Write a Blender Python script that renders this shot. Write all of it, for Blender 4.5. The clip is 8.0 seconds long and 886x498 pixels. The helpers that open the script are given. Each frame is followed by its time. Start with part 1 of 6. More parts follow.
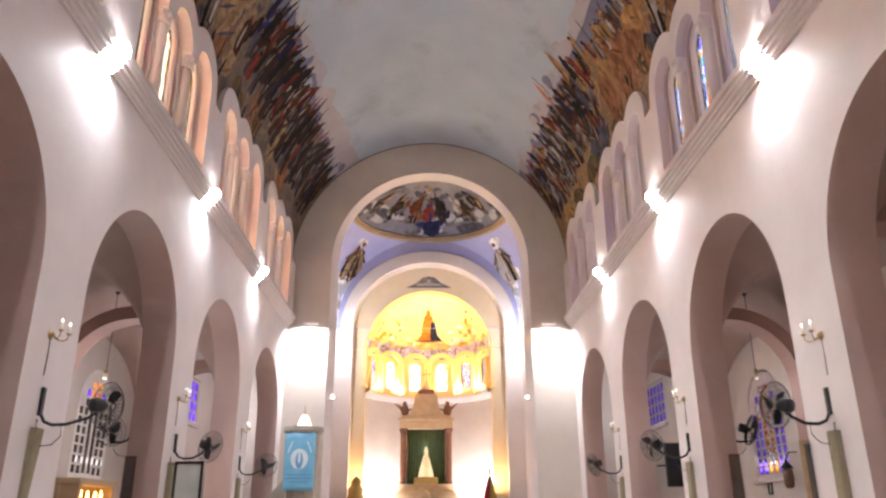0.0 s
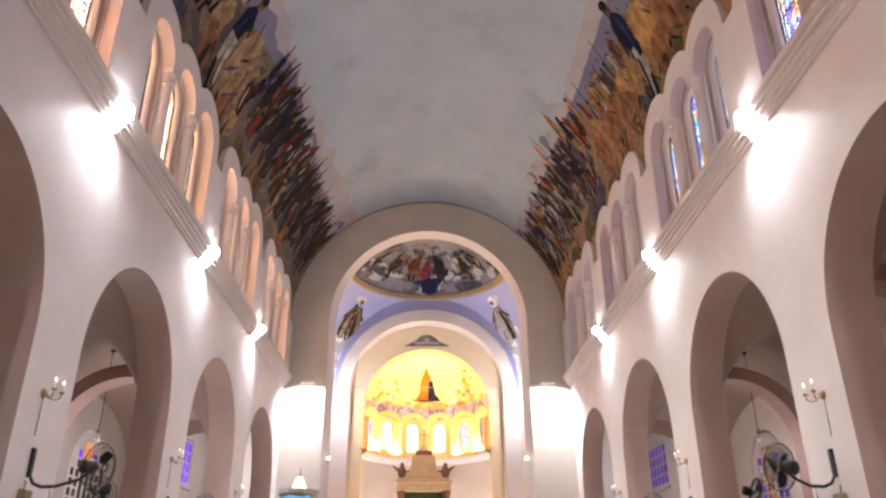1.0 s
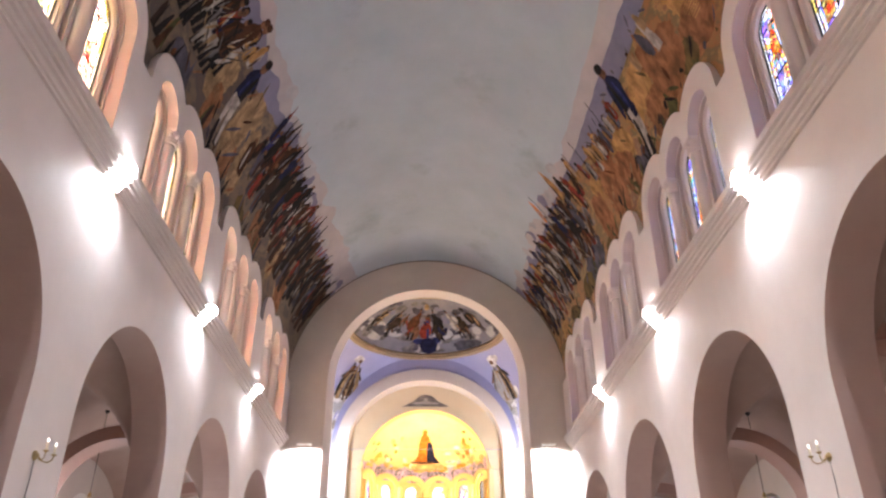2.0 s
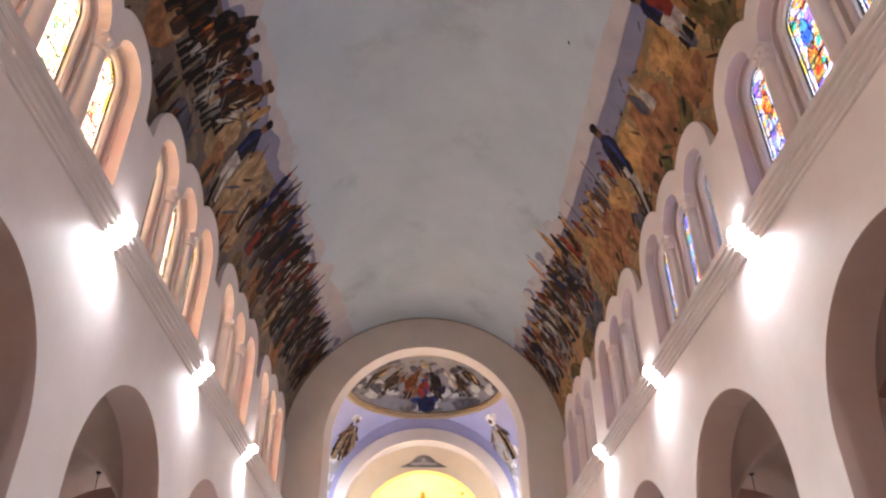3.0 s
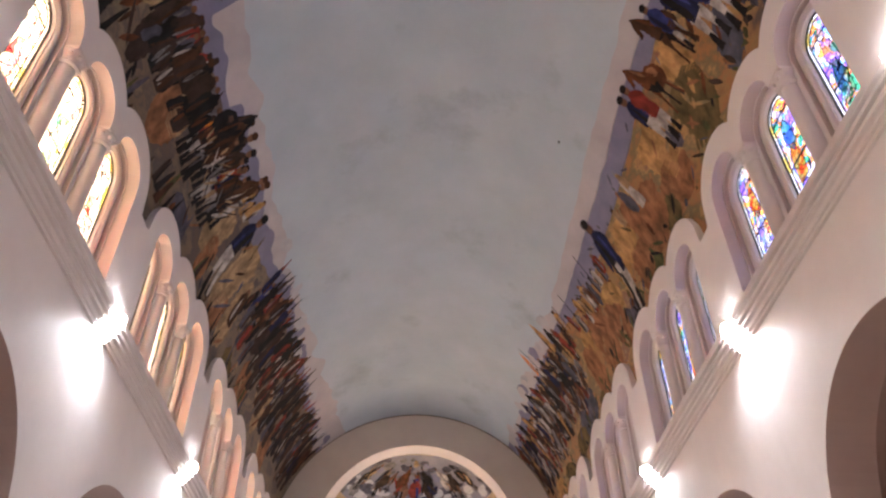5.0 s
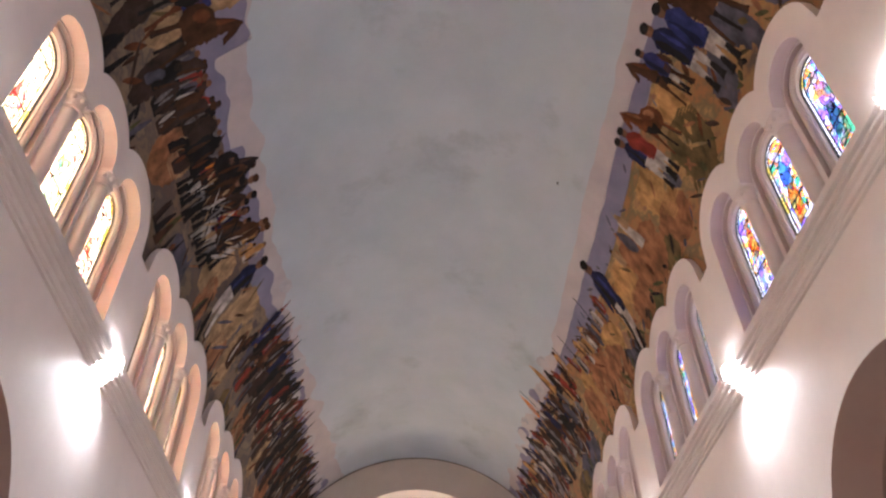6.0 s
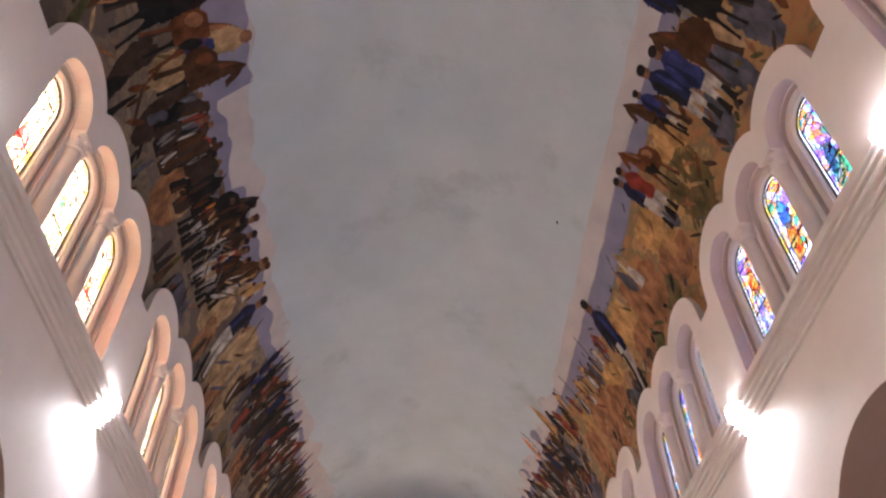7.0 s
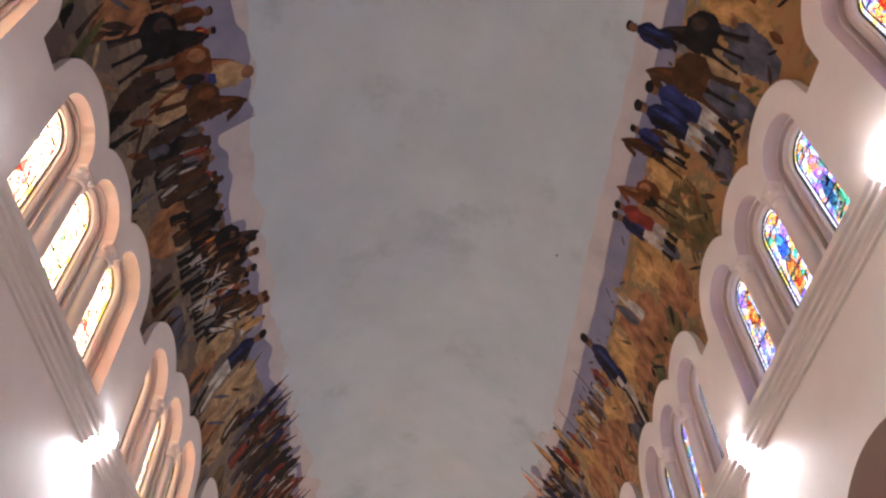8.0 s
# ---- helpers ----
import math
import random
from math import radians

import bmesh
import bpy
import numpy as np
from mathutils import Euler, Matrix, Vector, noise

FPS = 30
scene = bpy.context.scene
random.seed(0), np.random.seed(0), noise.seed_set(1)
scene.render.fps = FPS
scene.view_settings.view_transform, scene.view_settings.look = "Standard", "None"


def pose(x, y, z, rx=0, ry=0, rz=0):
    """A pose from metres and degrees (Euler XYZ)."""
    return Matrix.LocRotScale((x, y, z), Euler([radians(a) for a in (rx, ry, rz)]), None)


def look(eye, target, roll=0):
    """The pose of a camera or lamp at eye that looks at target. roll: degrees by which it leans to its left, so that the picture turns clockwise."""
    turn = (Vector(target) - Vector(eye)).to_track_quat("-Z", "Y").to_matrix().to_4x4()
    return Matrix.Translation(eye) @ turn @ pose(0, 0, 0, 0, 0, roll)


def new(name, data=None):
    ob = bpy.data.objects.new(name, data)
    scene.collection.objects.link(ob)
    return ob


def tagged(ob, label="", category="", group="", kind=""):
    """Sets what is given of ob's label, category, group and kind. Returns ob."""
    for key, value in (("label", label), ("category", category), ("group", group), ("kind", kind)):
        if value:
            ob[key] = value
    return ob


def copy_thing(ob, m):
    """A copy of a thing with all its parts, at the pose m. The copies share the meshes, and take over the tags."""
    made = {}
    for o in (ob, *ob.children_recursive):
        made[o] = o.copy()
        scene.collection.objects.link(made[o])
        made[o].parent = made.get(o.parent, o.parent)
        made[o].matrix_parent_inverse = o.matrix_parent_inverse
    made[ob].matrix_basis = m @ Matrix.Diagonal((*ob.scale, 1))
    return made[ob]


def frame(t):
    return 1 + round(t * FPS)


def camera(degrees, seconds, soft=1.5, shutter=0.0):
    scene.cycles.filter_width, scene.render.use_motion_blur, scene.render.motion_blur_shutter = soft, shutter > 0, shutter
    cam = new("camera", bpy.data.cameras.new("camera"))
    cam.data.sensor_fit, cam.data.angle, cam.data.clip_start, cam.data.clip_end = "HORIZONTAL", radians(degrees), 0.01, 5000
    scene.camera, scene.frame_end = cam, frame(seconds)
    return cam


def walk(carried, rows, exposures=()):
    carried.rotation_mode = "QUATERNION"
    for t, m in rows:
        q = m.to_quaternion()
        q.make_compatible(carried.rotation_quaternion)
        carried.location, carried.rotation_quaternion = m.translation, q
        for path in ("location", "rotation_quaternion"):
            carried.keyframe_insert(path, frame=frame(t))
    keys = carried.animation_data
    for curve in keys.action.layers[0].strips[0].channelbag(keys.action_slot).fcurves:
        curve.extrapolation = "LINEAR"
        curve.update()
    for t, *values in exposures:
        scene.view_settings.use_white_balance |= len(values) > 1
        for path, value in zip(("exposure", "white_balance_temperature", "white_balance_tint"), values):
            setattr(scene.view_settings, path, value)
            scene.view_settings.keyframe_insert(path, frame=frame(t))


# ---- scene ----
# A church nave seen from a tripod: the camera only tilts up. x across the nave, y towards the altar.
cam = camera(61.38, 8.0, soft=2.4)
EYE = (-0.25, 0.0, 1.6)
ROWS = [  # seconds, yaw, pitch, roll
    (0.0, -1.52, 19.98, 0.3),
    (0.5, -1.66, 22.09, 0.19),
    (1.0, -1.69, 24.43, 0.27),
    (1.5, -1.74, 26.63, 0.3),
    (3.0, -2.0, 33.3, 0.46),
    (3.5, -2.25, 35.12, 0.59),
    (4.0, -2.62, 37.1, 0.61),
    (4.5, -2.72, 38.82, 0.65),
    (5.0, -2.78, 40.54, 0.71),
    (6.5, -2.93, 45.15, 0.94),
    (7.0, -2.96, 46.68, 0.99),
    (7.5, -3.02, 48.13, 1.05),
    (8.0, -3.08, 49.22, 1.11),
]
walk(cam, [(t, pose(*EYE, 90 + pitch, 0, yaw) @ pose(0, 0, 0, 0, 0, -roll)) for t, yaw, pitch, roll in ROWS], exposures=[(0.0, 0.5), (8.0, 0.5)])

# ---- light ----
SUN_ELEV, SUN_ROT = radians(30), radians(-95)
world = bpy.data.worlds.new("sky")
scene.world = world
world.use_nodes = True
sky = world.node_tree.nodes.new("ShaderNodeTexSky")
sky.sky_type, sky.sun_disc, sky.sun_elevation, sky.sun_rotation = "NISHITA", False, SUN_ELEV, SUN_ROT
world.node_tree.links.new(sky.outputs[0], world.node_tree.nodes["Background"].inputs[0])
world.node_tree.nodes["Background"].inputs[1].default_value = 0.15
sun = new("sun", bpy.data.lights.new("sun", "SUN"))
sun.data.energy, sun.data.angle, sun.data.color = 5.0, radians(0.5), (1.0, 0.93, 0.82)
sun.matrix_world = look((-40, 18, 28), (0, 14, 5))


def lamp(place, target, watts, size, color):
    ob = new("lamp_light", bpy.data.lights.new("lamp_light", "AREA"))
    ob.data.shape, ob.data.size, ob.data.energy, ob.data.color = "DISK", size, watts, color
    ob.matrix_world = look(place, target)
    return ob


LAMP_WHITE, LAMP_WARM = (0.92, 0.945, 1.0), (1.0, 0.62, 0.2)
PIERS = [11.05 + 6.1 * k for k in range(-3, 3)]  # pier centres along the nave
BAYS = [8.0 + 6.1 * k for k in range(-3, 4)]  # arch centres
HALF, WALL_T, END = 5.75, 0.75, 29.5
VR, VZ = 5.8, 11.5  # vault radius and centre height
BACK = -13.4
CBAYS = [8.1 + 5.96 * k for k in range(-3, 4)]  # triple windows of the clerestory
FACE, ORDER, GLASS_X = 5.58, 5.82, 6.03  # clerestory face, second order and glass, from the middle of the nave
for y in PIERS:
    for s in (-1, 1):
        lamp((s * 5.58, y, 9.16), (-4.95 if s < 0 else 5.25, y, 8.0), 172 if s < 0 else 130, 0.04, LAMP_WHITE).data.spread = radians(140)
for s in (-1, 1):
    end_lamp = lamp((s * 4.75, 29.05, 8.95), (s * 4.75, 29.3, 8.0), 230, 0.3, LAMP_WHITE)
    end_lamp.data.shape, end_lamp.data.size, end_lamp.data.size_y, end_lamp.data.spread = "RECTANGLE", 0.9, 0.08, radians(150)
    ob = new("chancel_light", bpy.data.lights.new("chancel_light", "POINT"))
    ob.data.energy, ob.data.shadow_soft_size, ob.data.color = 240, 0.1, LAMP_WHITE
    ob.location = (s * 4.3, 36.2, 10.3)
    lamp((s * 2.6, 40.0, 2.3), (s * 2.9, 42.0, 3.4), 280, 0.3, LAMP_WHITE)
for s in (-1, 1):  # warm uplights at the foot of the apse arch
    lamp((s * 3.0, 38.2, 3.0), (s * 3.5, 39.0, 6.5), 55, 0.2, (1.0, 0.6, 0.25))
for a in (-60, -30, 0, 30, 60):
    px, py = 3.2 * math.sin(radians(a)), 39.4 + 3.2 * math.cos(radians(a))
    lamp((px, py, 8.35), (px * 0.95, 39.4 + (py - 39.4) * 0.95, 12), 170, 0.25, LAMP_WARM)


for s, watts in ((-1, 42), (1, 16)):  # added fill lights for the aisles, below pendants that don't glow
    ob = new("pendant_light", bpy.data.lights.new("pendant_light", "POINT"))
    ob.data.energy, ob.data.shadow_soft_size, ob.data.color = watts, 0.12, LAMP_WHITE
    ob.location = (s * 7.75, 17.75, 4.3)
for s, watts in ((-1, 60), (1, 30)):  # daylight in the openings of the aisle windows
    for y, z, w, h in ((20.4, 4.0, 1.9, 2.4), (29.2, 5.9, 1.2, 1.4)):
        ob = lamp((s * 8.93, y, z), (0, y, z - 1), watts * (2 if y > 25 else 1), 1, (0.95, 0.95, 1.0))
        ob.data.shape, ob.data.size, ob.data.size_y = "RECTANGLE", w, h
# daylight of the open sky on the outside of the windows
for place, target, watts, sx, sy, color in (((-7.2, 8, 11.2), (0, 8, 11.0), 4200, 43, 3, (1.0, 0.66, 0.32)), ((7.2, 8, 11.2), (0, 8, 11.0), 1250, 43, 3, (0.85, 0.88, 1.0)), ((0, 44.5, 9.6), (0, 40, 9.4), 380, 7, 2.5, (1.0, 0.95, 0.9))):
    ob = lamp(place, target, watts, 1, color)
    ob.data.shape, ob.data.size, ob.data.size_y = "RECTANGLE", sx, sy


# ---- materials ----
def shade(name, rough=0.6, metal=0.0):
    m = bpy.data.materials.new(name)
    m.use_nodes = True
    nt = m.node_tree
    b = nt.nodes["Principled BSDF"]
    b.inputs["Roughness"].default_value, b.inputs["Metallic"].default_value = rough, metal
    return m, nt, b


def node(nt, kind, **values):
    n = nt.nodes.new(kind)
    for key, v in values.items():
        n.inputs[key].default_value = v
    return n


def surface(name, c1, c2, scale=1.5, rough=0.6, metal=0.0, fine=40.0, bump=0.08, stain=None):
    """Two-scale mottled surface with a fine relief."""
    m, nt, b = shade(name, rough, metal)
    co = nt.nodes.new("ShaderNodeNewGeometry")
    big = node(nt, "ShaderNodeTexNoise", Scale=scale, Detail=6.0, Roughness=0.6)
    small = node(nt, "ShaderNodeTexNoise", Scale=fine, Detail=4.0)
    nt.links.new(co.outputs["Position"], big.inputs["Vector"])
    nt.links.new(co.outputs["Position"], small.inputs["Vector"])
    ramp = nt.nodes.new("ShaderNodeValToRGB")
    ramp.color_ramp.elements[0].position, ramp.color_ramp.elements[1].position = 0.3, 0.7
    ramp.color_ramp.elements[0].color, ramp.color_ramp.elements[1].color = (*c1, 1), (*c2, 1)
    nt.links.new(big.outputs["Fac"], ramp.inputs["Fac"])
    last = ramp.outputs["Color"]
    if stain:
        spots = node(nt, "ShaderNodeTexNoise", Scale=0.38, Detail=5.0, Roughness=0.62)
        nt.links.new(co.outputs["Position"], spots.inputs["Vector"])
        sr = nt.nodes.new("ShaderNodeValToRGB")
        sr.color_ramp.elements[0].position, sr.color_ramp.elements[1].position = 0.58, 0.74
        sr.color_ramp.elements[0].color, sr.color_ramp.elements[1].color = (0, 0, 0, 1), (1, 1, 1, 1)
        nt.links.new(spots.outputs["Fac"], sr.inputs["Fac"])
        mx = nt.nodes.new("ShaderNodeMixRGB")
        mx.inputs[2].default_value = (*stain, 1)
        nt.links.new(sr.outputs["Color"], mx.inputs[0])
        nt.links.new(last, mx.inputs[1])
        last = mx.outputs[0]
    nt.links.new(last, b.inputs["Base Color"])
    bp = node(nt, "ShaderNodeBump", Strength=bump, Distance=0.01)
    nt.links.new(small.outputs["Fac"], bp.inputs["Height"])
    nt.links.new(bp.outputs["Normal"], b.inputs["Normal"])
    return m


def paint(name, c, rough=0.5, metal=0.0, spread=0.12):
    d = [max(0, v * (1 - spread)) for v in c]
    u = [min(1, v * (1 + spread)) for v in c]
    return surface(name, d, u, 3.0, rough, metal, 60.0, 0.05)


def glow(name, c, strength):
    m, nt, b = shade(name)
    b.inputs["Emission Color"].default_value, b.inputs["Emission Strength"].default_value = (*c, 1), strength
    b.inputs["Base Color"].default_value = (*c, 1)
    return m


WHITE = surface("wall_plaster", (0.69, 0.625, 0.615), (0.77, 0.705, 0.695), 0.7, 0.65, fine=25)
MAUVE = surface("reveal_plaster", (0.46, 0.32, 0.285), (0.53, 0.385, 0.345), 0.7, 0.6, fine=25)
# mauve reveal paint, with the shade of the window recesses put into its colour
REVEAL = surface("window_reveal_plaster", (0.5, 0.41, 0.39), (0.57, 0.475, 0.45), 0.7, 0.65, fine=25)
TERRA = surface("aisle_arch_plaster", (0.36, 0.21, 0.18), (0.42, 0.26, 0.22), 0.7, 0.6, fine=25)
AISLE = surface("aisle_plaster", (0.52, 0.45, 0.41), (0.6, 0.53, 0.49), 0.7, 0.65, fine=25)
VAULT = surface("vault_plaster", (0.35, 0.41, 0.475), (0.42, 0.48, 0.55), 0.5, 0.7, fine=20, stain=(0.285, 0.325, 0.37))
GREY = surface("arch_face_plaster", (0.52, 0.45, 0.4), (0.6, 0.53, 0.47), 0.6, 0.65, fine=25)
TRIM = surface("cornice_plaster", (0.68, 0.61, 0.6), (0.75, 0.69, 0.675), 1.0, 0.6)
CREAM = surface("apse_cream", (0.74, 0.6, 0.42), (0.8, 0.67, 0.5), 0.8, 0.6)
GOLD = surface("apse_gold_paint", (0.8, 0.64, 0.28), (0.86, 0.73, 0.4), 1.2, 0.45)
BLUE = surface("pendentive_blue", (0.34, 0.35, 0.62), (0.4, 0.41, 0.68), 0.8, 0.6)
FLOOR = surface("floor_stone", (0.3, 0.24, 0.2), (0.42, 0.36, 0.3), 2.0, 0.25)


# ---- builders ----
def mesh_ob(name, verts, faces, mats, parent=None, smooth=False, index=None):
    me = bpy.data.meshes.new(name)
    me.from_pydata([tuple(v) for v in verts], [], faces)
    for m in mats if isinstance(mats, (list, tuple)) else [mats]:
        me.materials.append(m)
    if index:
        me.polygons.foreach_set("material_index", index)
    if smooth:
        me.polygons.foreach_set("use_smooth", [True] * len(me.polygons))
    me.update()
    ob = new(name, me)
    ob.parent = parent
    return ob


def part(name, bm, material, parent=None, label=""):
    me = bpy.data.meshes.new(name)
    bmesh.ops.recalc_face_normals(bm, faces=bm.faces)
    bm.to_mesh(me)
    bm.free()
    me.materials.append(material)
    ob = new(name, me)
    ob.parent = parent
    if label:
        ob["label"] = label
    return ob


def arch(c, half, z0, zs, r=None, n=24, rise=None):
    """Outline of a round-headed opening, from its lower left corner round to its lower right."""
    r = r or half
    rise = rise or r
    pts = [(c - half, z0)]
    for i in range(n + 1):
        a = math.pi * (1 - i / n)
        pts.append((c + r * math.cos(a), zs + rise * math.sin(a)))
    pts.append((c + half, z0))
    return pts


def slab(name, loops, put, depth, mat, side_mat=None, parent=None, hole_mat=None):
    """A wall from an outline and its openings; put(u, v, w) gives the place, w from 0 at the face to depth."""
    from mathutils.geometry import tessellate_polygon
    flat = [p for lp in loops for p in lp]
    n = len(flat)
    verts = [put(u, v, 0) for u, v in flat] + [put(u, v, depth) for u, v in flat]
    faces, index = [], []
    for t in tessellate_polygon([[Vector((u, v, 0)) for u, v in lp] for lp in loops]):
        faces += [tuple(t), tuple(i + n for i in reversed(t))]
        index += [0, 0]
    start = 0
    for k, lp in enumerate(loops):
        for i in range(len(lp)):
            a, b = start + i, start + (i + 1) % len(lp)
            faces.append((a, b, b + n, a + n))
            index.append(1 if k and hole_mat else 0)
        start += len(lp)
    ob = mesh_ob(name, verts, faces, [mat, hole_mat or mat], parent, False, index)
    bm = bmesh.new()
    bm.from_mesh(ob.data)
    bmesh.ops.recalc_face_normals(bm, faces=bm.faces)
    bm.to_mesh(ob.data)
    bm.free()
    return ob


def box_bm(x0, x1, y0, y1, z0, z1, bevel=0.0, bm=None):
    bm2 = bmesh.new()
    bmesh.ops.create_cube(bm2, size=1)
    for v in bm2.verts:
        v.co = Vector(((x0 + x1) / 2 + v.co.x * (x1 - x0), (y0 + y1) / 2 + v.co.y * (y1 - y0), (z0 + z1) / 2 + v.co.z * (z1 - z0)))
    if bevel:
        bmesh.ops.bevel(bm2, geom=bm2.edges[:], offset=bevel, segments=2, affect="EDGES", profile=0.5)
    return bm2


def lathe_bm(profile, n=16, at=(0, 0, 0)):
    bm = bmesh.new()
    rings = []
    for r, z in profile:
        rings.append([bm.verts.new((at[0] + r * math.cos(2 * math.pi * i / n), at[1] + r * math.sin(2 * math.pi * i / n), at[2] + z)) for i in range(n)])
    for a, b in zip(rings, rings[1:]):
        for i in range(n):
            bm.faces.new((a[i], a[(i + 1) % n], b[(i + 1) % n], b[i]))
    bm.faces.new(rings[0][::-1])
    bm.faces.new(rings[-1])
    for f in bm.faces:
        f.smooth = len(f.verts) == 4
    return bm


def tube_bm(points, r, n=8):
    """A round bar along a line of points."""
    bm = bmesh.new()
    pts = [Vector(p) for p in points]
    rings = []
    for i, p in enumerate(pts):
        d = (pts[min(i + 1, len(pts) - 1)] - pts[max(i - 1, 0)]).normalized()
        q = d.to_track_quat("Z", "Y").to_matrix()
        rings.append([bm.verts.new(p + q @ Vector((r * math.cos(2 * math.pi * k / n), r * math.sin(2 * math.pi * k / n), 0))) for k in range(n)])
    for a, b in zip(rings, rings[1:]):
        for k in range(n):
            f = bm.faces.new((a[k], a[(k + 1) % n], b[(k + 1) % n], b[k]))
            f.smooth = True
    bm.faces.new(rings[0][::-1])
    bm.faces.new(rings[-1])
    return bm


def strip(name, profile, y0, y1, mat, s, parent=None):
    """A moulding: an outline in (distance from the nave's middle, z) drawn along the nave on side s."""
    n = len(profile)
    verts = [(s * x, y, z) for y in (y0, y1) for x, z in profile]
    faces = [(i, (i + 1) % n, (i + 1) % n + n, i + n) for i in range(n)] + [tuple(range(n)), tuple(range(2 * n - 1, n - 1, -1))]
    ob = mesh_ob(name, verts, faces, mat, parent)
    bm = bmesh.new()
    bm.from_mesh(ob.data)
    bmesh.ops.recalc_face_normals(bm, faces=bm.faces)
    bm.to_mesh(ob.data)
    bm.free()
    return ob


# ---- nave ----
floor_ob = part("floor", box_bm(-10, 10, BACK - 1, 44, -0.3, 0), FLOOR)
tagged(floor_ob, "polished stone church floor", "floor", kind="structure")
WIN_SP, WIN_Z, SC_R, OP_R, GL_R, SILL = 1.64, 11.72, 1.06, 0.6, 0.405, 9.4
SC_Z, NOTCH = 11.85, 11.6  # centre height of the scallops and foot of the notches between the triplets


def scallop(y, r):
    z = NOTCH if r == SC_R else NOTCH - 0.2
    for c in CBAYS:
        for k in (-1, 0, 1):
            d = abs(y - c - k * WIN_SP)
            if d < r:
                z = max(z, SC_Z + math.sqrt(r * r - d * d))
    return z


for s, side in ((-1, "west"), (1, "east")):
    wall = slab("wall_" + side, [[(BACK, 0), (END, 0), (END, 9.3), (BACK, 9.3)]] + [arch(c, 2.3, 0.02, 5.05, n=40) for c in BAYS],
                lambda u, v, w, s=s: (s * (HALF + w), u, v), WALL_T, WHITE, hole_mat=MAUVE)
    tagged(wall, "white plastered nave wall with round arches", "wall", kind="structure")
    ys = [BACK + 0.04 * i for i in range(int((END - BACK) / 0.04) + 1)] + [END]
    outline = [(BACK, 9.3)] + [(y, scallop(y, SC_R)) for y in ys] + [(END, 9.3)]
    holes = []
    for c in CBAYS:
        h = [(c - WIN_SP - OP_R, SILL)]
        for k in (-1, 0, 1):
            h += arch(c + k * WIN_SP, OP_R, 0, WIN_Z, n=24)[1:-1]
        h.append((c + WIN_SP + OP_R, SILL))
        holes.append(h)
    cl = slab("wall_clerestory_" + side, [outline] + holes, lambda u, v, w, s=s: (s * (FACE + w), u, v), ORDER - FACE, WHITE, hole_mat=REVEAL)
    bev = cl.modifiers.new("rounded_edges", "BEVEL")
    bev.width, bev.segments, bev.limit_method, bev.angle_limit = 0.025, 2, "ANGLE", radians(50)
    tagged(cl, "white plaster clerestory with scalloped arched top", "wall", kind="structure")
    centres = [c + k * WIN_SP for c in CBAYS for k in (-1, 0, 1)]
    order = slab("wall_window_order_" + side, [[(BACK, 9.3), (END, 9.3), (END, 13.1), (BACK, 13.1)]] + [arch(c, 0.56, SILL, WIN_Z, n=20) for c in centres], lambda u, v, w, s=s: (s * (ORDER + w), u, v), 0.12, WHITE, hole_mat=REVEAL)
    tagged(order, "white plaster second order of the window arcade", "wall", kind="structure")
    bk = slab("wall_window_" + side, [[(BACK, 9.3), (END, 9.3), (END, 13.1), (BACK, 13.1)]] + [arch(c, GL_R, SILL + 0.1, WIN_Z, n=16) for c in centres], lambda u, v, w, s=s: (s * (ORDER + 0.12 + w), u, v), 0.2, WHITE)
    tagged(bk, "white plaster wall behind the window arcade", "wall", kind="structure")

# vault with a scalloped lower edge that ends inside the clerestory wall
ys = [BACK + 0.1 * i for i in range(int((END - BACK) / 0.1) + 1)] + [END]
NA = 50
EDGE = radians(12.5)
verts, faces = [], []
for y in ys:
    a0 = math.asin((scallop(y, SC_R - 0.1) - VZ) / VR)
    for a in [a0] + [EDGE + (math.pi - 2 * EDGE) * i / (NA - 2) for i in range(NA - 1)] + [math.pi - a0]:
        verts.append((VR * math.cos(a), y, VZ + VR * math.sin(a)))
for j in range(len(ys) - 1):
    for i in range(NA):
        q = j * (NA + 1) + i
        faces.append((q, q + 1, q + NA + 2, q + NA + 1))
vault = mesh_ob("ceiling", verts, faces, VAULT, smooth=True)
sol = vault.modifiers.new("thickness", "SOLIDIFY")
sol.thickness, sol.offset = 0.02, -1
tagged(vault, "pale grey-blue barrel vault with faint damp stains", "ceiling", kind="structure")

roof = part("roof", box_bm(-6.6, 6.6, BACK - 0.6, 39.4, 19.5, 19.8), GREY)
tagged(roof, "plain roof over the vaults", "roof", kind="structure")
bw = part("wall_back", box_bm(-10, 10, BACK - 0.6, BACK, 0, 19.5), WHITE)
tagged(bw, "plain white back wall", "wall", kind="structure")

# ---- triumphal arch and chancel bay ----
CW, CY0, CY1 = 4.8, 30.2, 38.0


def splay(u, v, w):
    """The tall arch narrows a little towards the chancel."""
    if w and abs(u) < 5:
        u, v = u * 0.946, v if v < 11.76 else 11.93 + (v - 11.76) * 0.946
    return (u, END + w, v)


